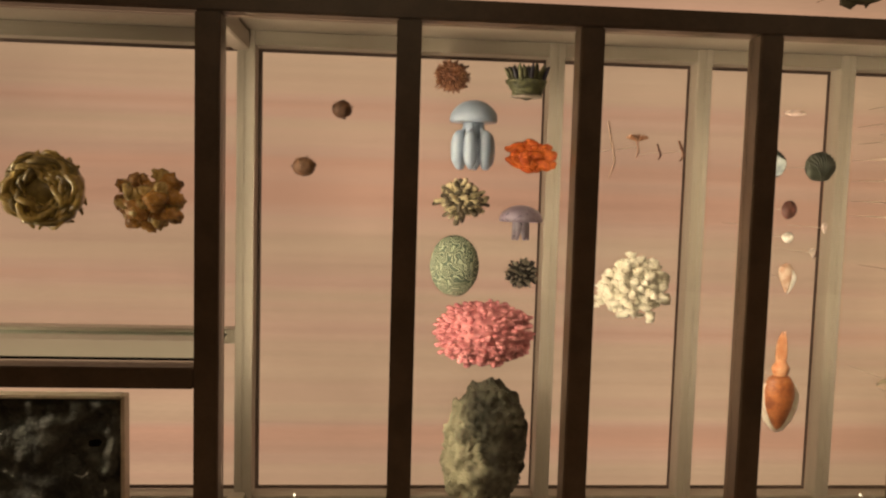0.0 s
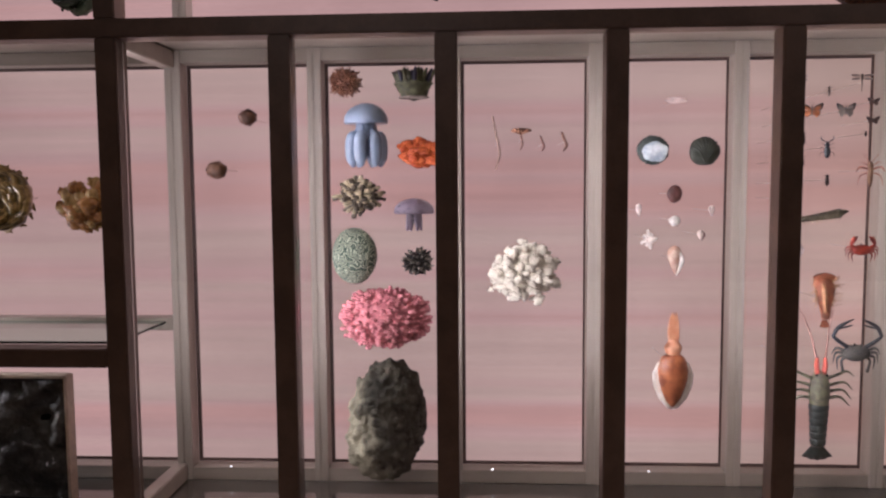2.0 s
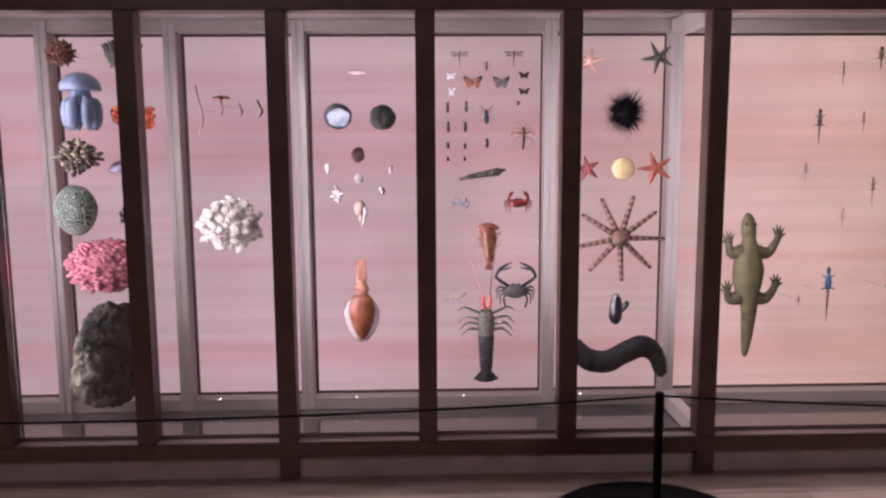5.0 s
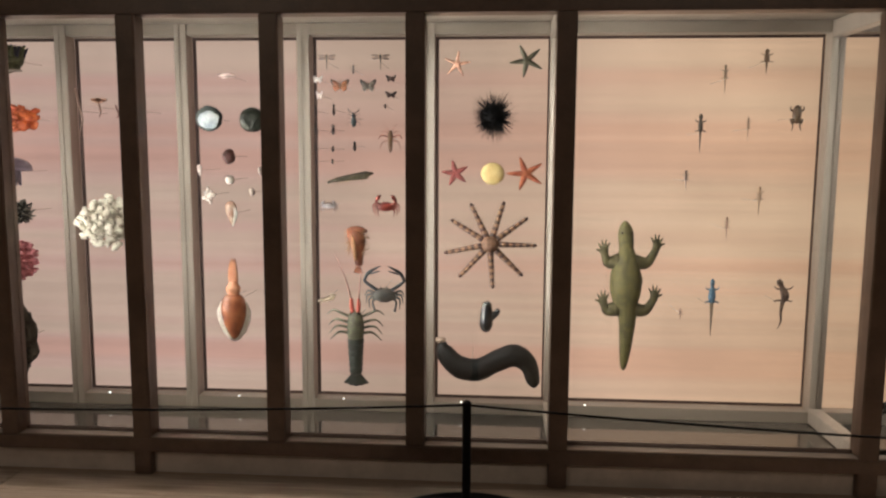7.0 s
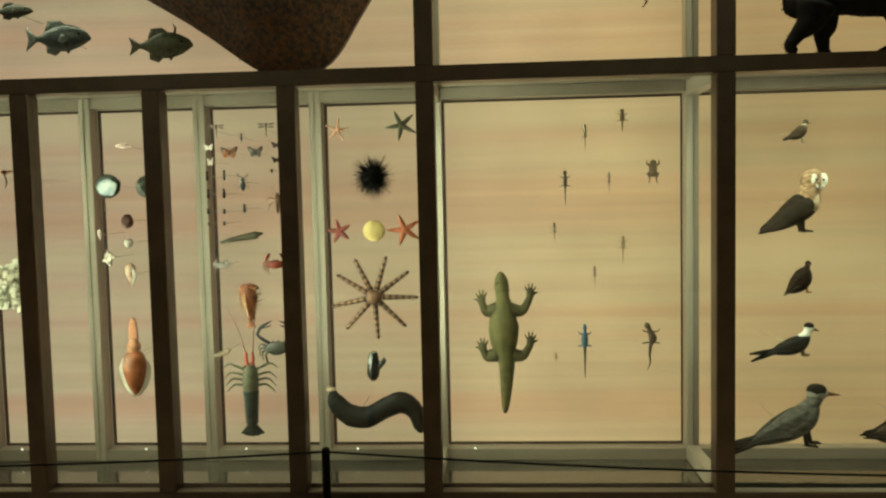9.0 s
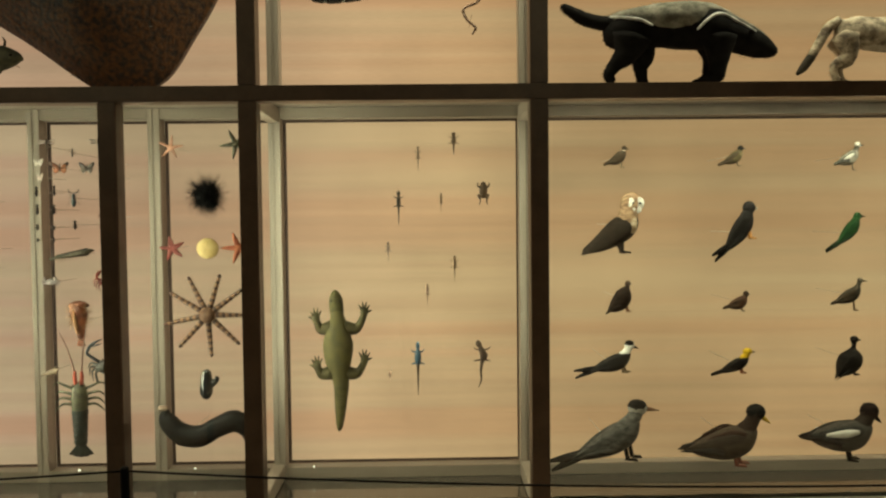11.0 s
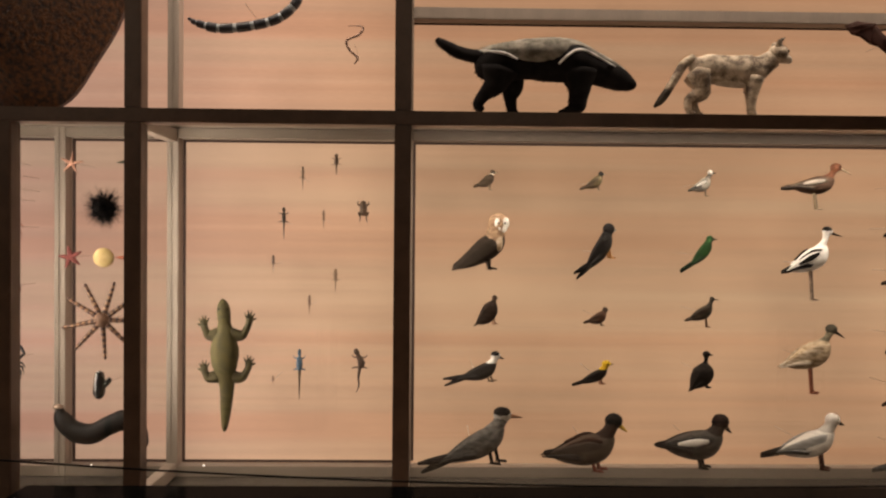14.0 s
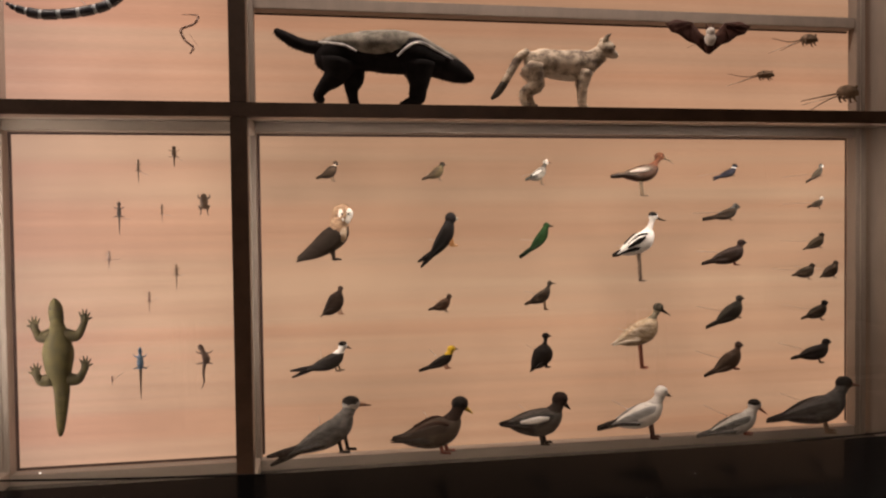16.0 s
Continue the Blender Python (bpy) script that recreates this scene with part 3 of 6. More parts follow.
def owl(x, z, w, h):
    brown, gold, white = feather(0.06, 0.042, 0.03), feather(0.40, 0.27, 0.17, (0.18, 0.11, 0.07)), feather(0.86, 0.83, 0.78)
    m = Model()
    m.tube([(-1.45, 0, -0.75, 0.12), (-0.8, 0, -0.45, 0.34), (-0.1, 0, 0.0, 0.52), (0.35, 0, 0.35, 0.5), (0.5, 0, 0.75, 0.34)], brown, 14, 4, 0.9)
    m.tube([(0.30, -0.02, 0.15, 0.40), (0.38, -0.06, 0.6, 0.42), (0.48, -0.08, 1.0, 0.36)], gold, 12, 4, 0.95)
    m.part("head")
    m.blob((0.54, -0.03, 1.14), (0.47, 0.40, 0.47), gold, 3, 0.06)
    for dx, wide in ((-0.17, 0.20), (0.19, 0.17)):   # two shallow dishes that make the heart-shaped face
        m.part("face_disc", "head")
        m.blob((0.66 + dx, -0.30, 1.18), (wide, 0.13, 0.25), white, 3, 0.04)
        m.blob((0.66 + dx * 0.6, -0.30, 0.95), (0.14, 0.12, 0.17), white, 3, 0.04)
        m.part("eye", "head")
        m.blob((0.66 + dx * 0.8, -0.425, 1.18), (0.046, 0.03, 0.052), EYE_BLACK, 2)
    m.part("bill", "head")
    m.tube([(0.64, -0.37, 1.46, 0.03), (0.64, -0.44, 1.2, 0.055), (0.64, -0.47, 1.0, 0.05), (0.64, -0.43, 0.84, 0.015)], gold, 6, 2)
    m.part()
    m.blob((0.50, -0.26, 0.36), (0.24, 0.2, 0.42), feather(0.62, 0.52, 0.40, (0.35, 0.24, 0.15)), 2, 0.12)
    for side in (-1, 1):
        m.part("wing")
        m.tube([(0.4, side * 0.36, 0.5, 0.1), (0.1, side * 0.48, 0.15, 0.34), (-0.6, side * 0.36, -0.35, 0.28), (-1.5, side * 0.08, -0.85, 0.05)], brown, 10, 4, 0.25)
        m.part("leg")
        m.tube([(0.05, side * 0.15, -0.4, 0.17), (0.12, side * 0.16, -0.62, 0.09), (0.14, side * 0.16, -0.76, 0.07)], brown, 8, 2)
        m.part("foot", "leg")
        for a in (-0.14, 0, 0.14):
            m.tube([(0.12, side * 0.16, -0.77, 0.07), (0.46, side * 0.16 + a, -0.8, 0.035)], brown, 6, 1)
    m.part()
    m.fuzz(500, 0.1, brown, (-0.8, 0, -0.6), brown)
    m.fuzz(160, 0.09, gold, (-0.3, -0.4, -0.8), gold)
    m.place("owl_specimen", x, z, w, h, "brown owl specimen with a white heart-shaped face", "bird specimen", "mounted birds", 2.69)


# ---------------------------------------------------------------- mammals
def badger(x, z, w, h):
    black, grey, white = fur(0.012, 0.010, 0.010), fur(0.30, 0.275, 0.23, (0.12, 0.11, 0.09)), fur(0.84, 0.82, 0.78)
    m = Model()
    m.part("tail")
    m.tube([(0.65, 0, 4.4, 0.16), (1.0, 0, 4.15, 0.28), (1.66, 0, 3.75, 0.36), (2.4, 0, 3.5, 0.38), (3.1, 0, 3.4, 0.42)], black, 12, 4, 0.9, 0.1)
    m.part()
    m.tube([(2.9, 0, 3.1, 0.55), (3.3, 0, 3.0, 0.92), (4.2, 0, 3.05, 1.1), (5.4, 0, 3.15, 1.0), (6.7, 0, 3.15, 1.12), (8.0, 0, 3.2, 1.2), (8.9, 0, 2.92, 0.96), (9.8, 0, 2.55, 0.82), (10.5, 0, 2.22, 0.68), (11.05, 0, 1.98, 0.46), (11.4, 0, 1.88, 0.22)], black, 20, 4, 0.85, 0.015)
    m.part("mantle")
    m.tube([(2.95, 0, 3.62, 0.2), (3.5, 0, 3.62, 0.46), (4.4, 0, 3.62, 0.66), (5.4, 0, 3.6, 0.88), (6.5, 0, 3.62, 0.93), (7.2, 0, 3.78, 0.84), (7.9, 0, 3.98, 0.56), (8.4, 0, 3.95, 0.4)], grey, 20, 4, 1.3, 0.02)
    m.tube([(7.7, 0, 4.02, 0.46), (8.4, 0, 3.86, 0.42), (9.1, 0, 3.52, 0.36), (10.0, 0, 3.06, 0.30), (10.6, 0, 2.76, 0.2), (10.95, 0, 2.58, 0.07)], grey, 16, 4, 1.7, 0.02)
    for s in (-1, 1):
        m.part("white_stripe")
        m.tube([(2.95, s * 0.44, 3.68, 0.05), (3.6, s * 0.74, 3.56, 0.08), (4.3, s * 0.95, 3.40, 0.09), (4.9, s * 1.04, 3.08, 0.05)], white, 8, 4)
        m.part("white_stripe")
        m.tube([(7.1, s * 1.08, 2.85, 0.06), (7.5, s * 1.06, 3.28, 0.08), (8.05, s * 0.90, 3.66, 0.10), (8.6, s * 0.80, 3.66, 0.09), (9.2, s * 0.70, 3.36, 0.07), (10.2, s * 0.55, 2.84, 0.04)], white, 8, 4)
        m.part("eye")
        m.ball(10.8, s * 0.42, 2.35, 0.07, EYE_BLACK)
        m.part("ear")
        m.blob((9.9, s * 0.66, 2.8), (0.16, 0.1, 0.14), black, 2)
    for yy, k in ((-0.45, 0.0), (0.45, 1.0)):
        m.part("hind_leg")
        m.tube([(4.0 + 0.5 * k, yy, 2.6, 1.02), (3.75 + 1.0 * k, yy, 1.75, 0.66), (3.2 + 1.5 * k, yy, 1.15, 0.38), (2.9 + 1.85 * k, yy, 0.7, 0.30), (2.95 + 1.85 * k, yy, 0.42, 0.27), (3.15 + 1.9 * k, yy, 0.36, 0.16)], black, 14, 4, 0.7, 0.03)
        m.part("foreleg")
        m.tube([(8.35, yy, 2.6, 0.95), (8.35 + 0.08 * k, yy, 1.65, 0.60), (8.3, yy, 1.0, 0.45), (8.22, yy, 0.55, 0.42), (7.85 - 0.12 * k, yy, 0.42, 0.22), (7.5 - 0.12 * k, yy, 0.36, 0.1)], black, 14, 4, 0.7, 0.03)
    m.part()
    m.fuzz(2600, 0.17, black, (-0.8, 0, -0.7), black)
    m.fuzz(2600, 0.2, grey, (-0.9, 0, -0.25), grey)
    m.place("badger_specimen", x, z, w, h, "black stocky mammal specimen with a grizzled grey mantle", "mammal specimen", "mounted mammals", 2.70, 0)


def wildcat(x, z, w, h):
    coat, dark = fur(0.60, 0.50, 0.38, (0.12, 0.09, 0.07)), fur(0.06, 0.05, 0.04)
    pale = fur(0.62, 0.55, 0.45, (0.40, 0.33, 0.26))
    m = Model()
    m.part("tail")
    m.tube([(2.85, 0, 3.15, 0.26), (2.35, 0, 2.85, 0.24), (1.9, 0, 2.1, 0.21), (1.55, 0, 1.5, 0.2)], coat, 10, 4)
    m.tube([(1.55, 0, 1.5, 0.21), (1.2, 0, 1.0, 0.19), (0.9, 0, 0.7, 0.08)], dark, 10, 4)
    m.part()
    m.tube([(2.8, 0, 2.85, 0.4), (3.4, 0, 2.65, 0.74), (4.6, 0, 2.6, 0.72), (5.7, 0, 2.6, 0.78), (6.3, 0, 2.85, 0.55), (6.8, 0, 3.2, 0.45)], coat, 16, 4, 0.75, 0.02)
    m.tube([(4.0, 0, 2.2, 0.4), (5.2, 0, 2.1, 0.42), (6.2, 0, 2.4, 0.4)], pale, 12, 3, 0.7)
    m.part("head")
    m.blob((7.05, 0, 3.45), (0.52, 0.46, 0.48), coat, 2, 0.1)
    m.tube([(7.3, 0, 3.25, 0.3), (7.6, 0, 3.12, 0.2), (7.72, 0, 3.1, 0.1)], pale, 10, 3)
    for s in (-1, 1):
        m.part("ear", "head")
        m.tube([(6.95, s * 0.28, 3.75, 0.18), (7.0, s * 0.36, 4.0, 0.12), (7.2, s * 0.4, 4.15, 0.03)], coat, 8, 2, 0.5)
        m.part("eye", "head")
        m.ball(7.42, s * 0.32, 3.5, 0.07, EYE_BLACK)
        m.part("hind_leg")
        m.tube([(3.0, s * 0.3, 2.4, 0.62), (3.3 + 0.15 * s, s * 0.3, 1.5, 0.36), (2.75 + 0.25 * s, s * 0.3, 1.05, 0.2), (2.85 + 0.3 * s, s * 0.3, 0.45, 0.17), (3.1 + 0.3 * s, s * 0.3, 0.36, 0.13)], coat, 10, 4, 0.8)
        m.part("foreleg")
        m.tube([(5.8, s * 0.28, 2.2, 0.45), (5.75 + 0.1 * s, s * 0.28, 1.2, 0.27), (5.75 + 0.12 * s, s * 0.28, 0.5, 0.2), (5.95 + 0.12 * s, s * 0.28, 0.38, 0.15)], coat, 10, 4, 0.8)
    m.part()
    m.fuzz(3200, 0.12, coat, (-0.8, 0, -0.5), coat)
    m.place("wildcat_specimen", x, z, w, h, "sandy mottled small cat specimen with dark-tipped tail", "mammal specimen", "mounted mammals", 2.70, 0)


def bat(x, z, w, h):
    brown, pale = col(0.05, 0.019, 0.013, None, 0.8, shine=0.15), fur(0.62, 0.56, 0.50)
    m = Model()
    m.blob((0, -0.02, -0.45), (0.30, 0.2, 0.55), brown, 2, 0.1)
    m.blob((0, -0.18, -0.12), (0.33, 0.2, 0.42), pale, 2, 0.1)
    m.part("head")
    m.blob((0, -0.2, 0.25), (0.26, 0.24, 0.28), pale, 2, 0.1)
    for s in (-1, 1):
        m.part("ear", "head")
        m.tube([(s * 0.15, -0.15, 0.4, 0.12), (s * 0.24, -0.15, 0.72, 0.02)], brown, 6, 2, 0.5)
        m.part("wing")
        m.plate([(s * 0.05, 0.0), (s * 0.45, 0.25), (s * 0.95, 0.85), (s * 1.9, 0.95), (s * 2.5, 0.7), (s * 2.15, 0.25), (s * 1.7, 0.12), (s * 1.2, -0.25), (s * 0.75, -0.4), (s * 0.15, -0.9)], brown, 0.08, 0.05)
        m.part("wing_bones", "wing")
        for e in ((2.5, 0.7), (2.15, 0.25), (1.2, -0.25)):
            m.tube([(s * 0.95, -0.02, 0.8, 0.04), (s * e[0], -0.02, e[1], 0.02)], brown, 5, 1)
    m.place("bat_specimen", x, z, w, h, "dark reddish-brown bat specimen with spread wings", "mammal specimen", "mounted mammals")


def rodent(x, z, w, h, down=False):
    c = fur(0.17, 0.115, 0.075)
    m = Model()
    m.tube([(0.5, 0, 0, 0.2), (0.9, 0, 0.08, 0.42), (1.5, 0, 0.1, 0.45), (2.0, 0, 0.08, 0.3), (2.35, 0, -0.05, 0.08)], c, 10, 3)
    m.part("tail")
    m.tube([(0.6, 0, 0, 0.07), (-0.8, 0.1, -0.2, 0.045), (-2.6, 0.2, 0.1 if not down else -0.5, 0.025)], c, 6, 4)
    m.part("hind_foot")
    m.tube([(0.7, -0.1, -0.1, 0.05), (-0.5, -0.05, -0.45, 0.04), (-1.8, 0.1, -1.05, 0.02)], c, 6, 4)
    for a in (0.8, 1.75):
        for s in (-1, 1):
            m.part("leg")
            m.tube([(a, s * 0.2, -0.2, 0.12), (a + 0.1, s * 0.25, -0.48, 0.05), (a + 0.28, s * 0.25, -0.52, 0.03)], c, 6, 2)
    m.part("ear")
    m.ball(1.95, -0.25, 0.42, 0.12, c)
    m.part()
    m.fuzz(200, 0.12, c, (-0.9, 0, -0.2))
    m.place("rodent_specimen", x, z, w, h, "small dark mouse-like specimen with a long tail", "mammal specimen", "mounted mammals")


# ---------------------------------------------------------------- reptiles
def lizard(x, z, w, h, label, skin, fat=0.5, tail=1.0, toes=True, bend=0.0, tailc=None, under=None):
    m = Model()
    tailc, leg, b = tailc or skin, under or skin, bend
    if toes:   # stout monitor with spread hands
        m.tube([(-0.10, 0, 2.22, 0.10), (-0.08, 0, 2.1, 0.21), (-0.05, 0, 1.88, 0.30), (-0.02, 0, 1.6, 0.31), (0.0, 0, 1.35, 0.29), (0.02, 0, 1.0, fat * 0.70), (0.02, 0, 0.4, fat * 1.04), (0.03, 0, -0.1, fat * 0.98), (0.07, 0, -0.5, fat * 0.76), (0.12, 0, -0.85, fat * 0.60), (0.13, 0, -1.2, fat * 0.52), (0.10, 0, -1.7, fat * 0.43)], skin, 18, 4, 0.7, 0.02)
        m.part("tail")
        m.tube([(0.11, 0, -1.55, fat * 0.455), (0.10, 0, -1.75, fat * 0.425), (0.07, 0, -2.15, fat * 0.34), (0.04, 0, -2.5, fat * 0.24), (0.02, 0, -2.68, fat * 0.12)], tailc, 14, 4, 0.8)
    else:
        m.tube([(b, 0, 2.1, 0.10), (b * 0.9, 0, 1.9, 0.24), (b * 0.7, 0, 1.6, 0.28), (b * 0.4, 0, 1.35, 0.2), (0, 0, 0.95, fat * 0.75), (-b * 0.4, 0, 0.4, fat * 0.95), (-b * 0.3, 0, 0.0, fat * 0.8), (0, 0, -0.35, fat * 0.45)], skin, 12, 4, 0.7)
        m.part("tail")
        m.tube([(-b * 0.02, 0, -0.2, fat * 0.5), (b * 0.3, 0, -0.4 - 0.8 * tail, fat * 0.32), (b * 0.2, 0, -0.4 - 1.7 * tail, fat * 0.2), (b * 0.9, 0, -0.4 - 2.4 * tail, fat * 0.06)], tailc, 10, 4, 0.8)
    for s in (-1, 1):
        m.part("eye")
        m.ball(b * 0.9 + s * 0.2, -0.16, 1.88, 0.05, EYE_BLACK)
        if not toes:   # thin bent legs
            for z0, dz in ((1.05, 0.2), (-0.15, -0.12)):
                ex, fx = s * (fat + 0.16), s * (fat + 0.30)
                m.part("leg")
                m.tube([(s * fat * 0.5, 0, z0, 0.11), (ex, 0, z0 + dz * 0.2, 0.075), (fx, -0.05, z0 + dz, 0.05), (fx + s * 0.1, -0.06, z0 + dz + 0.14, 0.03)], leg, 7, 3, 0.8)
            continue
        for z0, dz, out in ((0.95, 0.36, 0.42), (-0.62, 0.26, 0.40)):
            out, dz = out + s * 0.14, dz + s * 0.1
            fx, fz = s * (fat + out), z0 + dz
            m.part("leg")
            m.tube([(s * fat * 0.4, 0, z0, 0.27), (s * (fat + out * 0.30), 0, z0 - 0.06, 0.20), (s * (fat + out * 0.72), -0.05, z0 + dz * 0.35, 0.16), (fx, -0.08, fz, 0.14)], leg, 10, 3, 0.8)
            m.part("foot", "leg")
            m.blob((fx, -0.1, fz + 0.06), (0.17, 0.09, 0.19), leg, 2)
            for a in (-62, -30, 0, 30, 60):
                g = radians(90 - a - s * 18)
                m.tube([(fx, -0.08, fz + 0.05, 0.075), (fx + 0.18 * math.cos(g), -0.1, fz + 0.05 + 0.2 * math.sin(g), 0.055), (fx + 0.33 * math.cos(g), -0.08, fz + 0.05 + 0.40 * math.sin(g), 0.02)], leg, 6, 2)
    return m.place("lizard_specimen", x, z, w, h, label, "lizard specimen", "mounted reptiles", 2.77)


def frog(x, z, w, h):
    c = col(0.16, 0.10, 0.06, None, 0.45)
    m = Model()
    m.tube([(0, 0, -0.6, 0.2), (0, 0, -0.1, 0.5), (0, 0, 0.5, 0.48), (0, 0, 0.85, 0.25)], c, 12, 4, 0.7)
    for s in (-1, 1):
        m.part("eye")
        m.ball(s * 0.25, -0.25, 0.75, 0.1, EYE_BLACK)
        m.part("foreleg")
        m.tube([(s * 0.35, 0, 0.4, 0.14), (s * 0.75, 0, 0.55, 0.09), (s * 0.7, 0, 0.85, 0.05)], c, 8, 3)
        m.part("hind_leg")
        m.tube([(s * 0.25, 0, -0.5, 0.22), (s * 0.65, 0, -0.35, 0.16), (s * 0.4, 0, -0.8, 0.1), (s * 0.55, 0, -1.25, 0.05)], c, 8, 3)
    m.place("frog_specimen", x, z, w, h, "small brown frog specimen with bent legs", "frog specimen", "", 2.77)


def snake(x, z, w, h, label, knots, mats, r):
    m = Model()
    pts = smooth_knots([(a, 0, b, r) for a, b in knots], 8)
    n = len(pts)
    i = 0
    while i < n - 1:    # long dark saddles, short pale rings
        k = min(1.0, 0.35 + 3.0 * min(i, n - i) / n)
        for e, c in ((3, mats[0]), (1, mats[1])):
            if i < n - 1:
                m.part("body_band")
                m.tube([(p[0], 0, p[2], r * k * (1.04 if c is mats[0] else 0.94)) for p in pts[i:i + e + 1]], c, 10, 1)
                i += e
    m.place("snake_specimen", x, z, w, h, label, "snake specimen", "mounted reptiles")


# ---------------------------------------------------------------- insects
def butterfly(x, z, w, h, label, c, edge):
    m = Model()
    m.tube([(0, 0, -0.5, 0.05), (0, 0, 0, 0.08), (0, 0, 0.5, 0.06)], edge, 6, 2)
    for s in (-1, 1):
        m.part("forewing")
        m.plate([(0, 0.1), (s * 0.3, 0.5), (s * 0.95, 0.85), (s * 1.1, 0.65), (s * 0.9, 0.1), (s * 0.4, -0.05)], edge, 0.05, 0.0)
        m.plate([(s * 0.05, 0.12), (s * 0.35, 0.42), (s * 0.85, 0.65), (s * 0.78, 0.2), (s * 0.4, 0.0)], c, 0.07, -0.01)
        m.part("hindwing")
        m.plate([(0, 0.05), (s * 0.4, -0.02), (s * 0.8, 0.0), (s * 0.75, -0.45), (s * 0.45, -0.75), (s * 0.12, -0.4)], c, 0.05, 0.01)
        m.part("antenna")
        m.tube([(0, 0, 0.45, 0.015), (s * 0.2, 0, 0.85, 0.012)], edge, 4, 1)
    m.place("butterfly_specimen", x, z, w, h, label, "insect specimen", "pinned insects")


def dragonfly(x, z, w, h):
    c, wing = col(0.09, 0.06, 0.04), paint((0.34, 0.26, 0.22), 0.3, 0, 0.3, 60, 0.1, None, (1, 1, 1), 0, 0.004, 0.5)
    m = Model()
    m.tube([(0, 0, 0.75, 0.1), (0, 0, 0.5, 0.13), (0, 0, 0.2, 0.1), (0, 0, -0.5, 0.05), (0, 0, -1.1, 0.04)], c, 8, 3)
    for s in (-1, 1):
        m.part("wing")
        m.plate([(0, 0.5), (s * 0.5, 0.72), (s * 1.1, 0.72), (s * 1.2, 0.6), (s * 0.6, 0.48)], wing, 0.02)
        m.part("wing")
        m.plate([(0, 0.3), (s * 0.5, 0.4), (s * 1.05, 0.28), (s * 1.1, 0.14), (s * 0.5, 0.12)], wing, 0.02)
    m.place("dragonfly_specimen", x, z, w, h, "brown dragonfly specimen with outspread clear wings", "insect specimen", "pinned insects")


def beetle(x, z, w, h, label="dark brown elongated beetle specimen pinned upright", c=None, legs=0.08, horns=False, long=0.0):
    c = c or col(0.022, 0.013, 0.011, None, 0.45, shine=0.2)
    m = Model()
    m.blob((0, 0, -0.3), (0.3, 0.22, 0.75), c, 2)
    m.tube([(0, -0.21, 0.3, 0.012), (0, -0.22, -0.9, 0.012)], EYE_BLACK, 4, 1)
    m.part("thorax")
    m.blob((0, 0, 0.5), (0.28, 0.2, 0.22), c, 2)
    m.part("head")
    m.blob((0, 0, 0.78), (0.18, 0.15, 0.15), c, 1)
    for s in (-1, 1):
        for z0, dz in ((0.5, 0.25), (0.1, 0.0), (-0.3, -0.4)):
            if legs:
                m.part("leg")
                m.tube([(s * 0.2, 0, z0, 0.035), (s * (0.3 + legs), 0, z0 + dz * 0.5 + 0.1, 0.03), (s * (0.38 + legs), 0, z0 + dz - 0.1, 0.015)], c, 5, 2)
        if horns:
            m.part("horn")
            m.tube([(s * 0.1, 0, 0.85, 0.06), (s * 0.5, 0, 1.15, 0.06), (s * 0.55, 0, 1.55, 0.02)], c, 6, 3)
        if long:
            m.part("antenna")
            m.tube([(s * 0.1, 0, 0.85, 0.03), (s * 0.35, 0, 0.85 + long, 0.012)], c, 5, 1)
    m.place("insect_specimen", x, z, w, h, label, "insect specimen", "pinned insects")


def locust(x, z, w, h):
    c, leg = col(0.22, 0.12, 0.06, (0.10, 0.05, 0.03)), col(0.35, 0.12, 0.08)
    m = Model()
    m.tube([(0, 0, 0.9, 0.1), (0, 0, 0.6, 0.2), (0, 0, 0.0, 0.2), (0, 0, -0.8, 0.15), (0, 0, -1.15, 0.05)], c, 8, 3)
    for s in (-1, 1):
        m.part("antenna")
        m.tube([(s * 0.1, 0, 0.9, 0.03), (s * 0.6, 0, 1.6, 0.015)], leg, 5, 1)
        m.part("leg")
        m.tube([(s * 0.15, 0, 0.3, 0.08), (s * 0.75, 0, 0.5, 0.07), (s * 1.0, 0, 0.1, 0.03)], leg, 6, 2)
        m.part("leg")
        m.tube([(s * 0.15, 0, 0.0, 0.05), (s * 0.7, 0, -0.2, 0.04), (s * 0.9, 0, -1.0, 0.015)], leg, 6, 2)
        m.part("leg")
        m.tube([(s * 0.15, 0, 0.6, 0.04), (s * 0.6, 0, 0.9, 0.03), (s * 0.75, 0, 0.75, 0.012)], leg, 5, 2)
    m.place("locust_specimen", x, z, w, h, "brown and reddish locust specimen with spread legs", "insect specimen", "pinned insects")


# ---------------------------------------------------------------- sea creatures
def star(x, z, w, h, label, c, turn=0.0, thick=0.2, n=5):
    m = Model()
    m.blob((0, 0, 0), (0.3, 0.16, 0.3), c, 2)
    for k in range(n):
        m.part("arm")
        g = radians(90 + turn + 360 * k / n)
        u = (math.cos(g), math.sin(g))
        m.tube([(0.1 * u[0], 0, 0.1 * u[1], thick * 1.1), (0.45 * u[0], 0, 0.45 * u[1], thick * 0.95), (0.8 * u[0], 0, 0.8 * u[1], thick * 0.6), (1.05 * u[0], 0.02, 1.05 * u[1], thick * 0.22)], c, 9, 3, 0.7)
        for q in range(7):
            m.ball((0.2 + 0.11 * q) * u[0], -thick * (0.72 - 0.07 * q), (0.2 + 0.11 * q) * u[1], 0.035, c)
    m.place("starfish", x, z, w, h, label, "starfish", "mounted starfish")


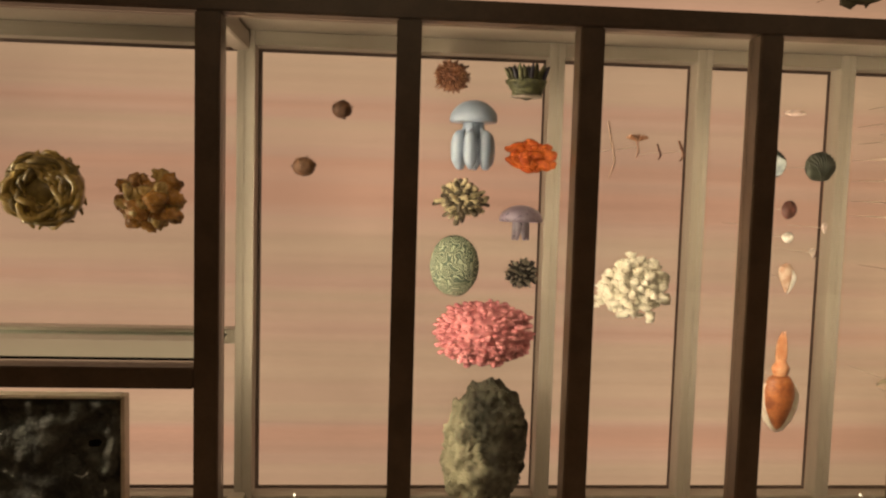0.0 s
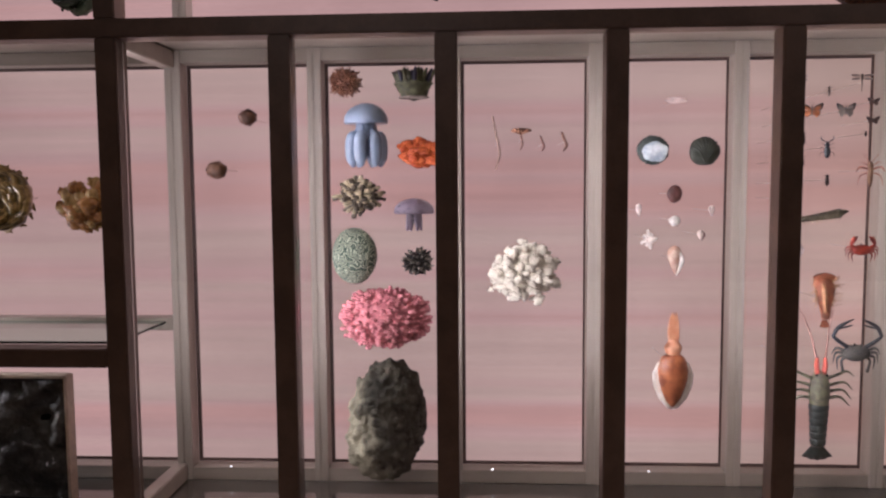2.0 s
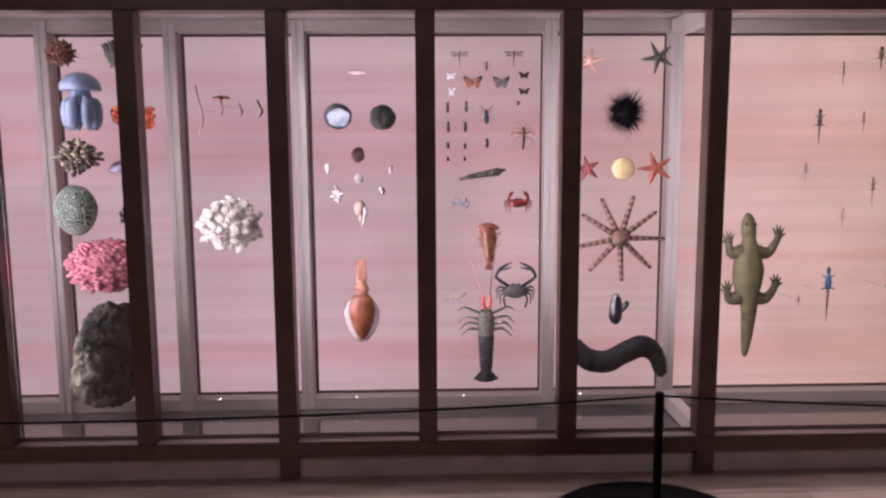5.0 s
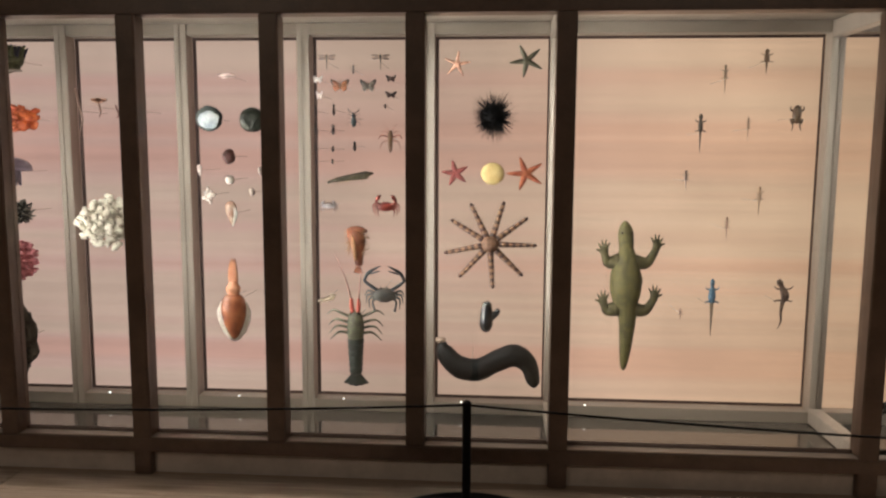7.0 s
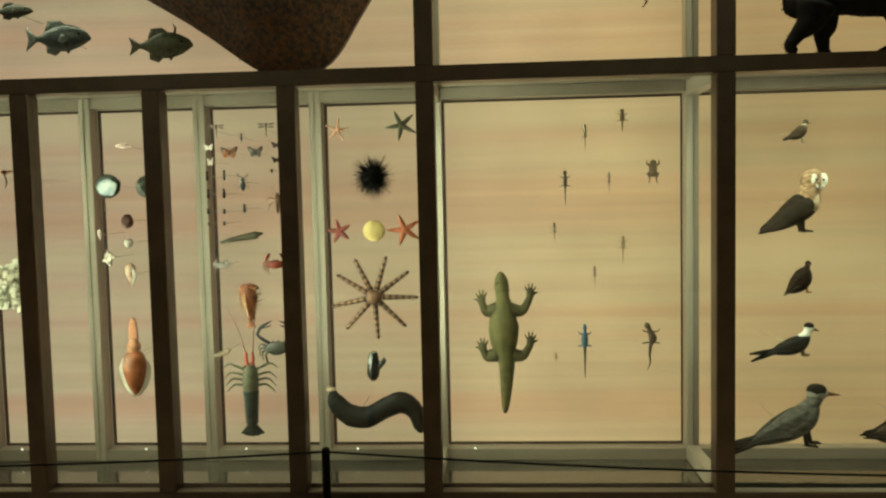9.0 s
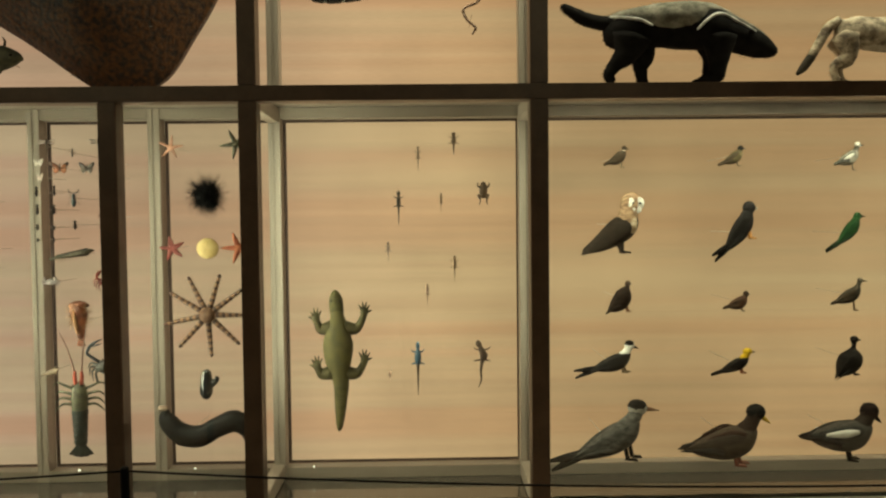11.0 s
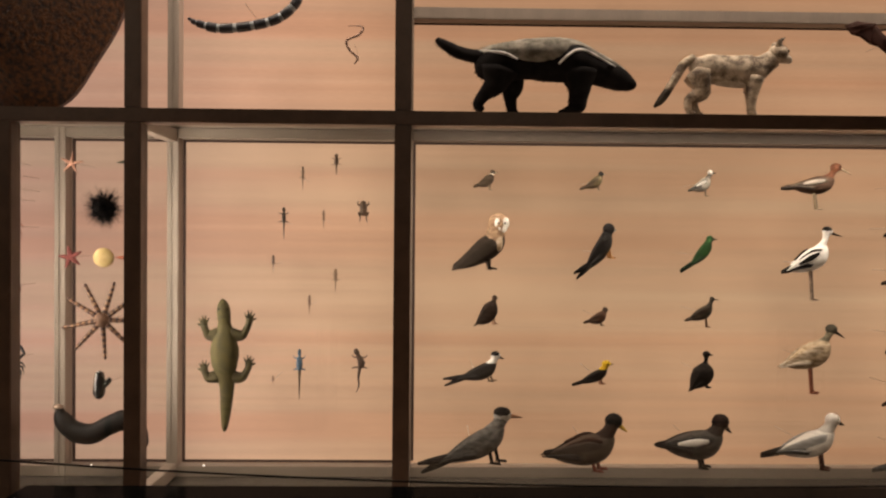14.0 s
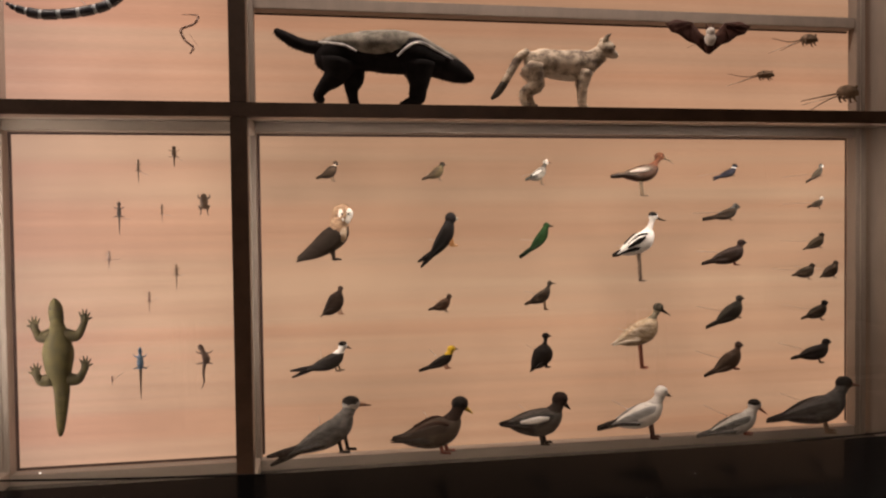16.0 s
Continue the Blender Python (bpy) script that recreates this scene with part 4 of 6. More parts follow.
def feather_star(x, z, w, h):
    pale, dark = col(0.29, 0.16, 0.09), col(0.06, 0.025, 0.018)
    m = Model()
    m.blob((0, -0.03, 0), (0.2, 0.14, 0.2), col(0.22, 0.12, 0.07, (0.10, 0.05, 0.03)), 2, 0.1)
    for a in (2, 40, 76, 118, 150, 195, 232, 277, 318):
        m.part("arm")
        g = radians(a - 3)
        for k in range(12):
            r0, r1 = 0.12 + 0.078 * k, 0.12 + 0.078 * (k + 1)
            m.tube([(r0 * math.cos(g), 0, r0 * math.sin(g), 0.076 - 0.0034 * k), (r1 * math.cos(g), 0, r1 * math.sin(g), 0.074 - 0.0034 * k)], dark if k % 2 else pale, 8, 1)
            for s in (-1, 1):
                q = g + s * 1.2
                m.tube([(r0 * math.cos(g), 0, r0 * math.sin(g), 0.012), (r0 * math.cos(g) + 0.085 * math.cos(q), 0, r0 * math.sin(g) + 0.085 * math.sin(q), 0.005)], dark, 4, 1)
    m.place("feather_star", x, z, w, h, "nine-armed sea star with brown banded arms", "starfish", "mounted starfish")


def urchin(x, z, w, h):
    c = col(0.005, 0.005, 0.006, None, 0.7, shine=0.1)
    m = Model()
    m.blob((0, 0, 0), 0.40, c, 3, 0.15)
    for _ in range(1100):
        v = Vector((rnd.gauss(0, 1), rnd.gauss(0, 1), rnd.gauss(0, 1))).normalized()
        ln = rnd.choice((rnd.uniform(0.5, 0.75), rnd.uniform(0.5, 0.8), rnd.uniform(0.6, 1.0)))
        m.tube([(*(v * 0.3), 0.010), (*(v * ln), 0.0025)], c, 3, 1)
    m.place("sea_urchin", x, z, w, h, "black sea urchin with long fine spines", "sea urchin")


def sand_dollar(x, z, w, h):
    c = col(0.62, 0.49, 0.22, (0.52, 0.38, 0.15), 0.6)
    m = Model()
    m.blob((0, 0, 0), (1, 0.35, 1), c, 3, 0.03)
    for k in range(5):
        g = radians(90 + 72 * k)
        m.tube([(0.1 * math.cos(g), -0.34, 0.1 * math.sin(g), 0.03), (0.4 * math.cos(g), -0.32, 0.4 * math.sin(g), 0.06), (0.65 * math.cos(g), -0.26, 0.65 * math.sin(g), 0.02)], c, 6, 3)
    m.place("sand_dollar", x, z, w, h, "round pale yellow sand dollar shell", "shell")


def cucumber(x, z, w, h):
    c = col(0.010, 0.010, 0.010, None, 0.6, 60, 0.6, shine=0.2)
    m = Model()
    m.tube([(-2.5, 0, 0.75, 0.25), (-2.3, 0, 0.35, 0.42), (-1.6, 0, -0.15, 0.46), (-0.6, 0, -0.25, 0.45), (0.3, 0, 0.1, 0.44), (1.2, 0, 0.35, 0.45), (1.9, 0, 0.05, 0.42), (2.2, 0, -0.6, 0.35), (2.25, 0, -0.85, 0.2)], c, 16, 6, 0.95, 0.03)
    m.part("mouth")
    m.blob((-2.55, 0, 0.9), (0.28, 0.25, 0.12), col(0.35, 0.26, 0.2), 2, 0.3, 4)
    m.part()
    m.fuzz(120, 0.09, c, (0, -0.6, 0.2), c)
    m.place("sea_cucumber", x, z, w, h, "long black curving sea cucumber with pale mouth end", "sea cucumber", pins=2)


def tunicate(x, z, w, h):
    c = col(0.012, 0.014, 0.018, None, 0.12, 20, 0.15, coat=1.0)
    m = Model()
    m.tube([(0, 0, -1.0, 0.3), (0, 0, -0.6, 0.52), (0.02, 0, 0.1, 0.5), (0.05, 0, 0.7, 0.42), (0.08, 0, 1.0, 0.32)], c, 14, 4, 0.9)
    m.part("siphon")
    m.tube([(0.35, 0, -0.1, 0.25), (0.75, 0, 0.25, 0.24), (0.95, 0, 0.5, 0.2)], c, 10, 3)
    m.part("siphon_rim")
    m.blob((0.08, -0.1, 1.02), (0.26, 0.24, 0.08), col(0.2, 0.2, 0.2), 2)
    m.place("sea_squirt", x, z, w, h, "glossy black sea squirt with two openings", "sea squirt")


def crab(x, z, w, h, label, c, claws=1.0, tone=None, big=False):
    m = Model()
    m.blob((0, 0, 0), (0.85, 0.3, 0.5), c, 3, 0.08, 4)
    tone = tone or c
    for s in (-1, 1):
        m.part("eye_stalk")
        m.tube([(s * 0.2, -0.2, 0.42, 0.03), (s * 0.22, -0.25, 0.6, 0.05)], EYE_BLACK, 6, 1)
        if big:
            m.part("claw")
            m.tube([(s * 0.55, -0.05, 0.35, 0.13), (s * 1.15, -0.1, 0.72, 0.12), (s * 1.5, -0.1, 1.0, 0.10)], tone, 9, 3, 0.8)
            m.tube([(s * 1.5, -0.1, 0.98, 0.11), (s * 1.2, -0.12, 1.5, 0.125), (s * 0.65, -0.12, 1.82, 0.08), (s * 0.25, -0.12, 2.0, 0.02)], tone, 9, 4, 0.7)
            m.tube([(s * 1.1, -0.12, 1.45, 0.06), (s * 0.6, -0.14, 1.58, 0.06), (s * 0.3, -0.12, 1.66, 0.02)], tone, 6, 3)
        else:
            m.part("claw")
            m.tube([(s * 0.6, -0.1, 0.2, 0.14), (s * 1.0, -0.15, 0.5, 0.14), (s * 0.8, -0.2, 0.85 * claws, 0.22), (s * 0.5, -0.2, 1.15 * claws, 0.05)], tone, 9, 3, 0.8)
            m.tube([(s * 0.85, -0.2, 0.8 * claws, 0.12), (s * 0.85, -0.2, 1.15 * claws, 0.03)], tone, 6, 1)
        for k in range(4):
            a = radians(25 - 32 * k)
            m.part("leg")
            m.tube([(s * 0.65, 0, 0.1 - 0.12 * k, 0.1), (s * (0.7 + 0.55 * math.cos(a)), 0, 0.15 - 0.1 * k + 0.35 * math.sin(a), 0.08), (s * (0.85 + 0.65 * math.cos(a - 0.5)), 0.05, -0.05 - 0.1 * k + 0.8 * math.sin(a - 0.5), 0.02 if not (big and k == 3) else 0.1)], c, 7, 3)
    m.place("crab_specimen", x, z, w, h, label, "crab specimen", "mounted crustaceans")


def lobster(x, z, w, h):
    c, d = col(0.17, 0.165, 0.10, (0.075, 0.075, 0.055), 0.5), col(0.035, 0.045, 0.042, None, 0.4)
    red, pale = col(0.60, 0.13, 0.09), col(0.40, 0.22, 0.18)
    m = Model()
    m.tube([(0, 0, 2.1, 0.3), (0, 0, 1.7, 0.46), (0, 0, 1.1, 0.52), (0, 0, 0.6, 0.46)], c, 14, 4, 0.9)
    for k in range(6):
        m.part("tail_segment")
        m.tube([(0, 0, 0.62 - 0.33 * k, 0.48 - 0.02 * k), (0, 0, 0.45 - 0.33 * k, 0.51 - 0.02 * k), (0, 0, 0.27 - 0.33 * k, 0.47 - 0.02 * k)], d, 14, 2, 0.85)
    for a in (-32, -15, 0, 15, 32):
        g = radians(-90 + a)
        m.part("tail_fan")
        m.plate([(-0.12, -1.25), (0.12, -1.25), (1.0 * math.cos(g) + 0.26, -1.3 + 0.78 * math.sin(g)), (1.1 * math.cos(g), -1.3 + 0.86 * math.sin(g)), (1.0 * math.cos(g) - 0.26, -1.3 + 0.78 * math.sin(g))], d, 0.12, 0.02 * abs(a) / 15)
    for s in (-1, 1):
        m.part("antenna")
        m.tube([(s * 0.16, -0.1, 2.1, 0.13), (s * 0.22, -0.1, 2.5, 0.13), (s * 0.2, -0.1, 2.85, 0.09)], red, 8, 3)
        m.part("feeler", "antenna")
        m.tube([(s * 0.22, -0.1, 2.8, 0.055), (s * 0.5 - 0.15, -0.1, 4.2, 0.035), (s * 0.9 - 0.35, -0.1, 5.4, 0.012)], pale, 6, 3)
        m.part("eye")
        m.ball(s * 0.26, -0.25, 2.05, 0.08, EYE_BLACK)
        for k, (z0, e, f) in enumerate(((1.85, 0.35, 0.1), (1.5, 0.15, -0.2), (1.2, 0.05, -0.35), (0.9, -0.05, -0.4))):
            m.part("leg")
            m.tube([(s * 0.4, 0, z0, 0.09), (s * 0.9, -0.05, z0 + 0.3 * e + 0.1, 0.075), (s * (1.35 - 0.05 * k), 0, z0 + e, 0.055), (s * (1.75 - 0.06 * k), 0.05, z0 + f, 0.02)], c, 7, 3)
    m.part()
    m.fuzz(140, 0.1, c, (0, -0.5, 0.6), c)
    m.place("lobster_specimen", x, z, w, h, "dark green spiny lobster with red antenna bases", "crustacean specimen", "mounted crustaceans")


def prawn(x, z, w, h):
    c, p = col(0.29, 0.09, 0.035, (0.12, 0.035, 0.018), 0.55), col(0.55, 0.30, 0.15)
    m = Model()
    m.tube([(-0.3, 0, 1.42, 0.16), (-0.1, 0, 1.15, 0.38), (0.05, 0, 0.7, 0.44), (0.1, 0, 0.1, 0.36), (0.12, 0, -0.6, 0.25), (0.14, 0, -1.3, 0.17)], c, 14, 4, 0.8, 0.08)
    m.tube([(-0.12, -0.3, 1.0, 0.06), (-0.05, -0.36, 0.2, 0.12), (0.05, -0.24, -0.9, 0.05)], p, 8, 3)
    m.fuzz(260, 0.22, c, (0.5, -0.3, 0.4), c)
    m.tube([(-0.4, 0, 1.3, 0.14), (0.1, 0, 1.4, 0.25), (0.55, 0, 1.2, 0.15)], c, 10, 3)
    for k in range(30):
        a = radians(rnd.uniform(-30, 120))
        m.tube([(-0.3, -0.1, 1.25 - 0.05 * k, 0.025), (-0.3 - 0.38 * rnd.random(), -0.15, 1.25 - 0.06 * k + rnd.uniform(-0.2, 0.3), 0.008)], p, 4, 1)
        m.tube([(0.35, -0.1, 1.2 - 0.06 * k, 0.03), (0.35 + 0.45 * math.cos(a), rnd.uniform(-0.4, 0.2), 1.25 - 0.06 * k + 0.35 * math.sin(a), 0.012)], p, 5, 1)
    for a in (-20, 0, 20):
        g = radians(-90 + a)
        m.part("tail_fan")
        m.plate([(-0.02, -1.4), (0.2, -1.4), (0.12 + 0.5 * math.cos(g) + 0.1, -1.4 + 0.5 * math.sin(g)), (0.05 + 0.5 * math.cos(g), -1.4 + 0.5 * math.sin(g))], c, 0.08)
    m.place("prawn_specimen", x, z, w, h, "orange-brown slipper-type lobster specimen", "crustacean specimen", "mounted crustaceans")


def shrimp(x, z, w, h, label, c, pale):
    m = Model()
    for k in range(9):
        a = -1.6 + 0.36 * k
        m.tube([(a, 0, 0.12 * k * 0.45, 0.2 + 0.02 * k), (a + 0.18, 0, 0.12 * k * 0.45 + 0.03, 0.23 + 0.02 * k), (a + 0.36, 0, 0.12 * k * 0.45 + 0.05, 0.2 + 0.02 * k)], c, 10, 2, 0.8)
        m.tube([(a + 0.15, -0.1, 0.05 * k - 0.15, 0.05), (a + 0.2, -0.1, 0.05 * k - 0.48, 0.015)], pale, 5, 1)
    m.part("head")
    m.tube([(1.6, 0, 0.5, 0.28), (2.0, 0, 0.6, 0.16), (2.3, 0, 0.62, 0.04)], c, 10, 3)
    m.part("tail_fan")
    m.plate([(-1.55, 0.15), (-1.5, -0.15), (-2.3, -0.35), (-2.4, -0.1)], c, 0.1)
    m.place("shrimp_specimen", x, z, w, h, label, "crustacean specimen", "mounted crustaceans")


def squid(x, z, w, h):
    c, fin = col(0.42, 0.14, 0.05, (0.20, 0.055, 0.022), 0.4, 26, 0.5, coat=0.3), col(0.86, 0.80, 0.74, (0.74, 0.64, 0.56), 0.4)
    arm = col(0.50, 0.19, 0.09, (0.66, 0.36, 0.22), 0.4, 30)
    m = Model()
    m.tube([(0, 0, 0.52, 0.2), (0, 0, 0.36, 0.42), (0, 0, 0.0, 0.56), (0, 0, -0.45, 0.58), (0, 0, -1.0, 0.46), (0, 0, -1.5, 0.26), (0, 0, -1.75, 0.08)], c, 18, 4, 0.7, 0.03)
    for s in (-1, 1):
        m.part("fin")
        m.plate([(s * 0.34, 0.3), (s * 0.62, 0.1), (s * 0.80, -0.35), (s * 0.76, -0.85), (s * 0.55, -1.4), (s * 0.22, -1.82), (0, -1.9), (s * 0.15, -1.2), (s * 0.35, -0.5)], fin, 0.06, 0.0)
        m.part("eye")
        m.ball(s * 0.27, -0.10, 0.78, 0.06, arm)
    m.part("head")
    m.tube([(0, 0, 0.45, 0.24), (0, 0, 0.6, 0.30), (0, 0, 0.80, 0.34), (0, 0, 1.0, 0.22), (0, 0, 1.12, 0.17)], arm, 14, 3, 0.8, 0.04)
    for k, dx in enumerate((-0.2, -0.12, -0.04, 0.04, 0.12, 0.2)):
        m.part("arm")
        m.tube([(dx * 0.6, 0.05 * (k % 2), 0.95, 0.08), (dx * 0.8, 0, 1.35, 0.075), (dx * 0.75, 0, 1.75, 0.06), (dx * 0.5, 0, 2.1 + 0.09 * (k % 3), 0.02)], arm, 7, 3)
    m.place("squid_model", x, z, w, h, "orange squid model with pale translucent fins", "squid model", pins=2)


def jellyfish(x, z, w, h, label, c, slim=False):
    m = Model()
    m.blob((0, 0, 0.7), (1.0, 0.9, 0.8), c, 3, 0.02, 2, 0, -0.12)
    if slim:
        for k in range(6):
            g = k * 1.05
            m.part("tentacle")
            m.tube([(0.2 * math.cos(g), 0.2 * math.sin(g), 0.6, 0.18), (0.26 * math.cos(g), 0.2 * math.sin(g), 0.2, 0.14), (0.35 * math.cos(g), 0.2 * math.sin(g), -0.4, 0.05)], c, 8, 3)
    else:
        m.tube([(0, 0, 0.6, 0.45), (0, 0, 0.3, 0.42), (0, 0, 0.05, 0.3)], c, 14, 3)
        for k in range(6):
            g = 2 * math.pi * (k + 0.25) / 6
            a, b = math.cos(g), math.sin(g)
            m.part("oral_arm")
            m.tube([(0.35 * a, 0.35 * b, 0.5, 0.12), (0.45 * a, 0.45 * b, 0.25, 0.1), (0.62 * a, 0.62 * b, 0.06, 0.24), (0.68 * a, 0.68 * b, -0.3, 0.29), (0.66 * a, 0.66 * b, -0.9, 0.27), (0.6 * a, 0.6 * b, -1.25, 0.1)], c, 10, 4)
    m.place("jellyfish_model", x, z, w, h, label, "jellyfish model")


def nodules(x, z, w, h, name, label, category, mat, count, size, core=0.8, ln=0.25, tip=None, y=2.74, fy=0.8, blunt=1.0, turn=0.0, pins=1, spread=0.5, petals=False, every=3):
    """A mound whose surface is crowded with knobs, lobes or short branches."""
    m = Model()
    m.blob((0, 0, 0), (core, core * fy, core), mat, 3, 0.12)
    for k in range(count):
        t = (k + 0.5) / count
        a = k * 2.39996
        zz = 1 - 2 * t
        r = math.sqrt(1 - zz * zz)
        v = Vector((r * math.cos(a), r * math.sin(a) * fy, zz)) + Vector((rnd.gauss(0, 0.05), rnd.gauss(0, 0.05), rnd.gauss(0, 0.05)))
        if v.y > 0.45:
            continue
        s = size * rnd.uniform(0.7, 1.25)
        o = v + Vector((rnd.gauss(0, spread), rnd.gauss(0, spread), rnd.gauss(0, spread))) * ln
        e = v * (core + 0.02)
        q = v * core + (o - v) + v * ln * rnd.uniform(0.6, 1.2)
        mid = (e + q) / 2
        use = tip if tip and k % every == 0 else mat
        if petals:
            for _ in range(2):
                m.blob(mid + v * s * rnd.uniform(0.3, 1.2), (s * rnd.uniform(1.1, 1.7), s * 0.32, s * rnd.uniform(0.7, 1.2)), use, 2, 0.55, 2.2, rnd.uniform(0, 180))
            continue
        m.tube([(*e, s * 0.85), (*mid, s * 0.95), (*q, s * blunt)], use, 7, 2, 1.0, 0.12)
        if blunt > 0.5:
            m.blob(q + v * s * 0.2, s * 1.12 * blunt, use, 1, 0.25)
    return m.place(name, x, z, w, h, label, category, "corals and sponges", y, pins)


def anemone_cup(x, z, w, h):
    c, t, base = col(0.12, 0.12, 0.055, (0.05, 0.05, 0.025)), col(0.035, 0.028, 0.06), col(0.40, 0.34, 0.30)
    m = Model()
    m.blob((0, 0, -0.85), (0.78, 0.6, 0.13), base, 2)
    m.part()
    m.tube([(0, 0, -0.8, 0.6), (0, 0, -0.45, 0.72), (0, 0, 0.0, 0.85), (0, 0, 0.2, 0.8)], c, 22, 4, 0.8, 0.16)
    for k in range(64):
        a, r = k * 2.39996, math.sqrt((k + 0.5) / 64)
        p, q = r * math.cos(a), r * math.sin(a)
        tall = 0.55 + 0.35 * rnd.random() + 0.2 * (1 - r)
        m.part("tentacle")
        m.tube([(0.8 * p, 0.65 * q, 0.05, 0.10), (0.95 * p, 0.75 * q, 0.1 + tall * 0.6, 0.09), (1.1 * p, 0.85 * q, 0.1 + tall, 0.03)], c if k % 3 else t, 6, 2)
    m.place("sea_anemone", x, z, w, h, "olive green sea anemone on a pale base", "sea anemone")


def brain_coral(x, z, w, h):
    mt, nt, b = node_mat("meander_coral")
    n, link = nt.nodes, nt.links
    tc, no = n.new("ShaderNodeTexCoord"), n.new("ShaderNodeTexNoise")
    no.inputs["Scale"].default_value, no.inputs["Detail"].default_value = 34, 0
    link.new(tc.outputs["Object"], no.inputs["Vector"])
    pp = n.new("ShaderNodeMath")
    pp.operation = "PINGPONG"
    pp.inputs[1].default_value = 0.07
    link.new(no.outputs["Fac"], pp.inputs[0])
    rp = n.new("ShaderNodeValToRGB")
    rp.color_ramp.elements[0].color, rp.color_ramp.elements[1].color = (0.06, 0.095, 0.07, 1), (0.40, 0.44, 0.33, 1)
    rp.color_ramp.elements[0].position, rp.color_ramp.elements[1].position = 0.42, 0.62
    sc = n.new("ShaderNodeMath")
    sc.operation = "MULTIPLY"
    sc.inputs[1].default_value = 14.3
    link.new(pp.outputs[0], sc.inputs[0])
    link.new(sc.outputs[0], rp.inputs["Fac"])
    link.new(rp.outputs["Color"], b.inputs["Base Color"])
    bp = n.new("ShaderNodeBump")
    bp.inputs["Strength"].default_value, bp.inputs["Distance"].default_value = 0.9, 0.006
    link.new(sc.outputs[0], bp.inputs["Height"])
    link.new(bp.outputs["Normal"], b.inputs["Normal"])
    b.inputs["Roughness"].default_value = 0.65
    m = Model()
    m.blob((0, 0, 0), (0.82, 0.7, 1.0), mt, 4, 0.03)
    m.place("brain_coral", x, z, w, h, "green egg-shaped brain coral with winding ridges", "coral", "corals and sponges")


def kelp(x, z, w, h, label, c, d, count=46, ripple=0.25, seed=3):
    m, q = Model(), random.Random(seed)
    m.blob((0, 0.1, 0), (0.6, 0.45, 0.6), d, 2, 0.3)
    for k in range(count):
        a, r = q.uniform(0, 6.28), q.uniform(0.45, 0.95)
        bend = q.uniform(0.9, 2.4) * q.choice((-1, 1))
        pts = []
        for i in range(5):
            g = a + bend * i / 4
            rr = r * (0.55 + 0.5 * math.sin(math.pi * (0.2 + 0.7 * i / 4))) + q.uniform(-0.13, 0.10)
            pts.append((rr * math.cos(g), -0.35 * math.sin(math.pi * i / 4) * q.uniform(0.3, 1.0), rr * math.sin(g), (0.03 + 0.07 * math.sin(math.pi * (0.15 + 0.7 * i / 4))) * q.uniform(0.7, 1.2)))
        m.tube(pts, c if k % 3 else d, 7, 4, 0.25 if k % 2 else 2.2, ripple)
    for k in range(count // 3):
        a, bend = q.uniform(0, 6.28), q.uniform(-0.6, 0.6)
        pts = []
        for i in range(6):
            g, rr = a + bend * i / 5 + q.uniform(-0.09, 0.09), 0.4 + 0.72 * i / 5 * q.uniform(0.8, 1.0)
            pts.append((rr * math.cos(g), -0.3 + 0.35 * i / 5 + q.uniform(-0.08, 0.08), rr * math.sin(g), 0.085 * q.uniform(0.5, 1.2) * (1.0 if i < 5 else 0.4)))
        m.tube(pts, c, 7, 4, 0.22, ripple)
    return m.place("seaweed_model", x, z, w, h, label, "seaweed model", "mounted seaweeds")


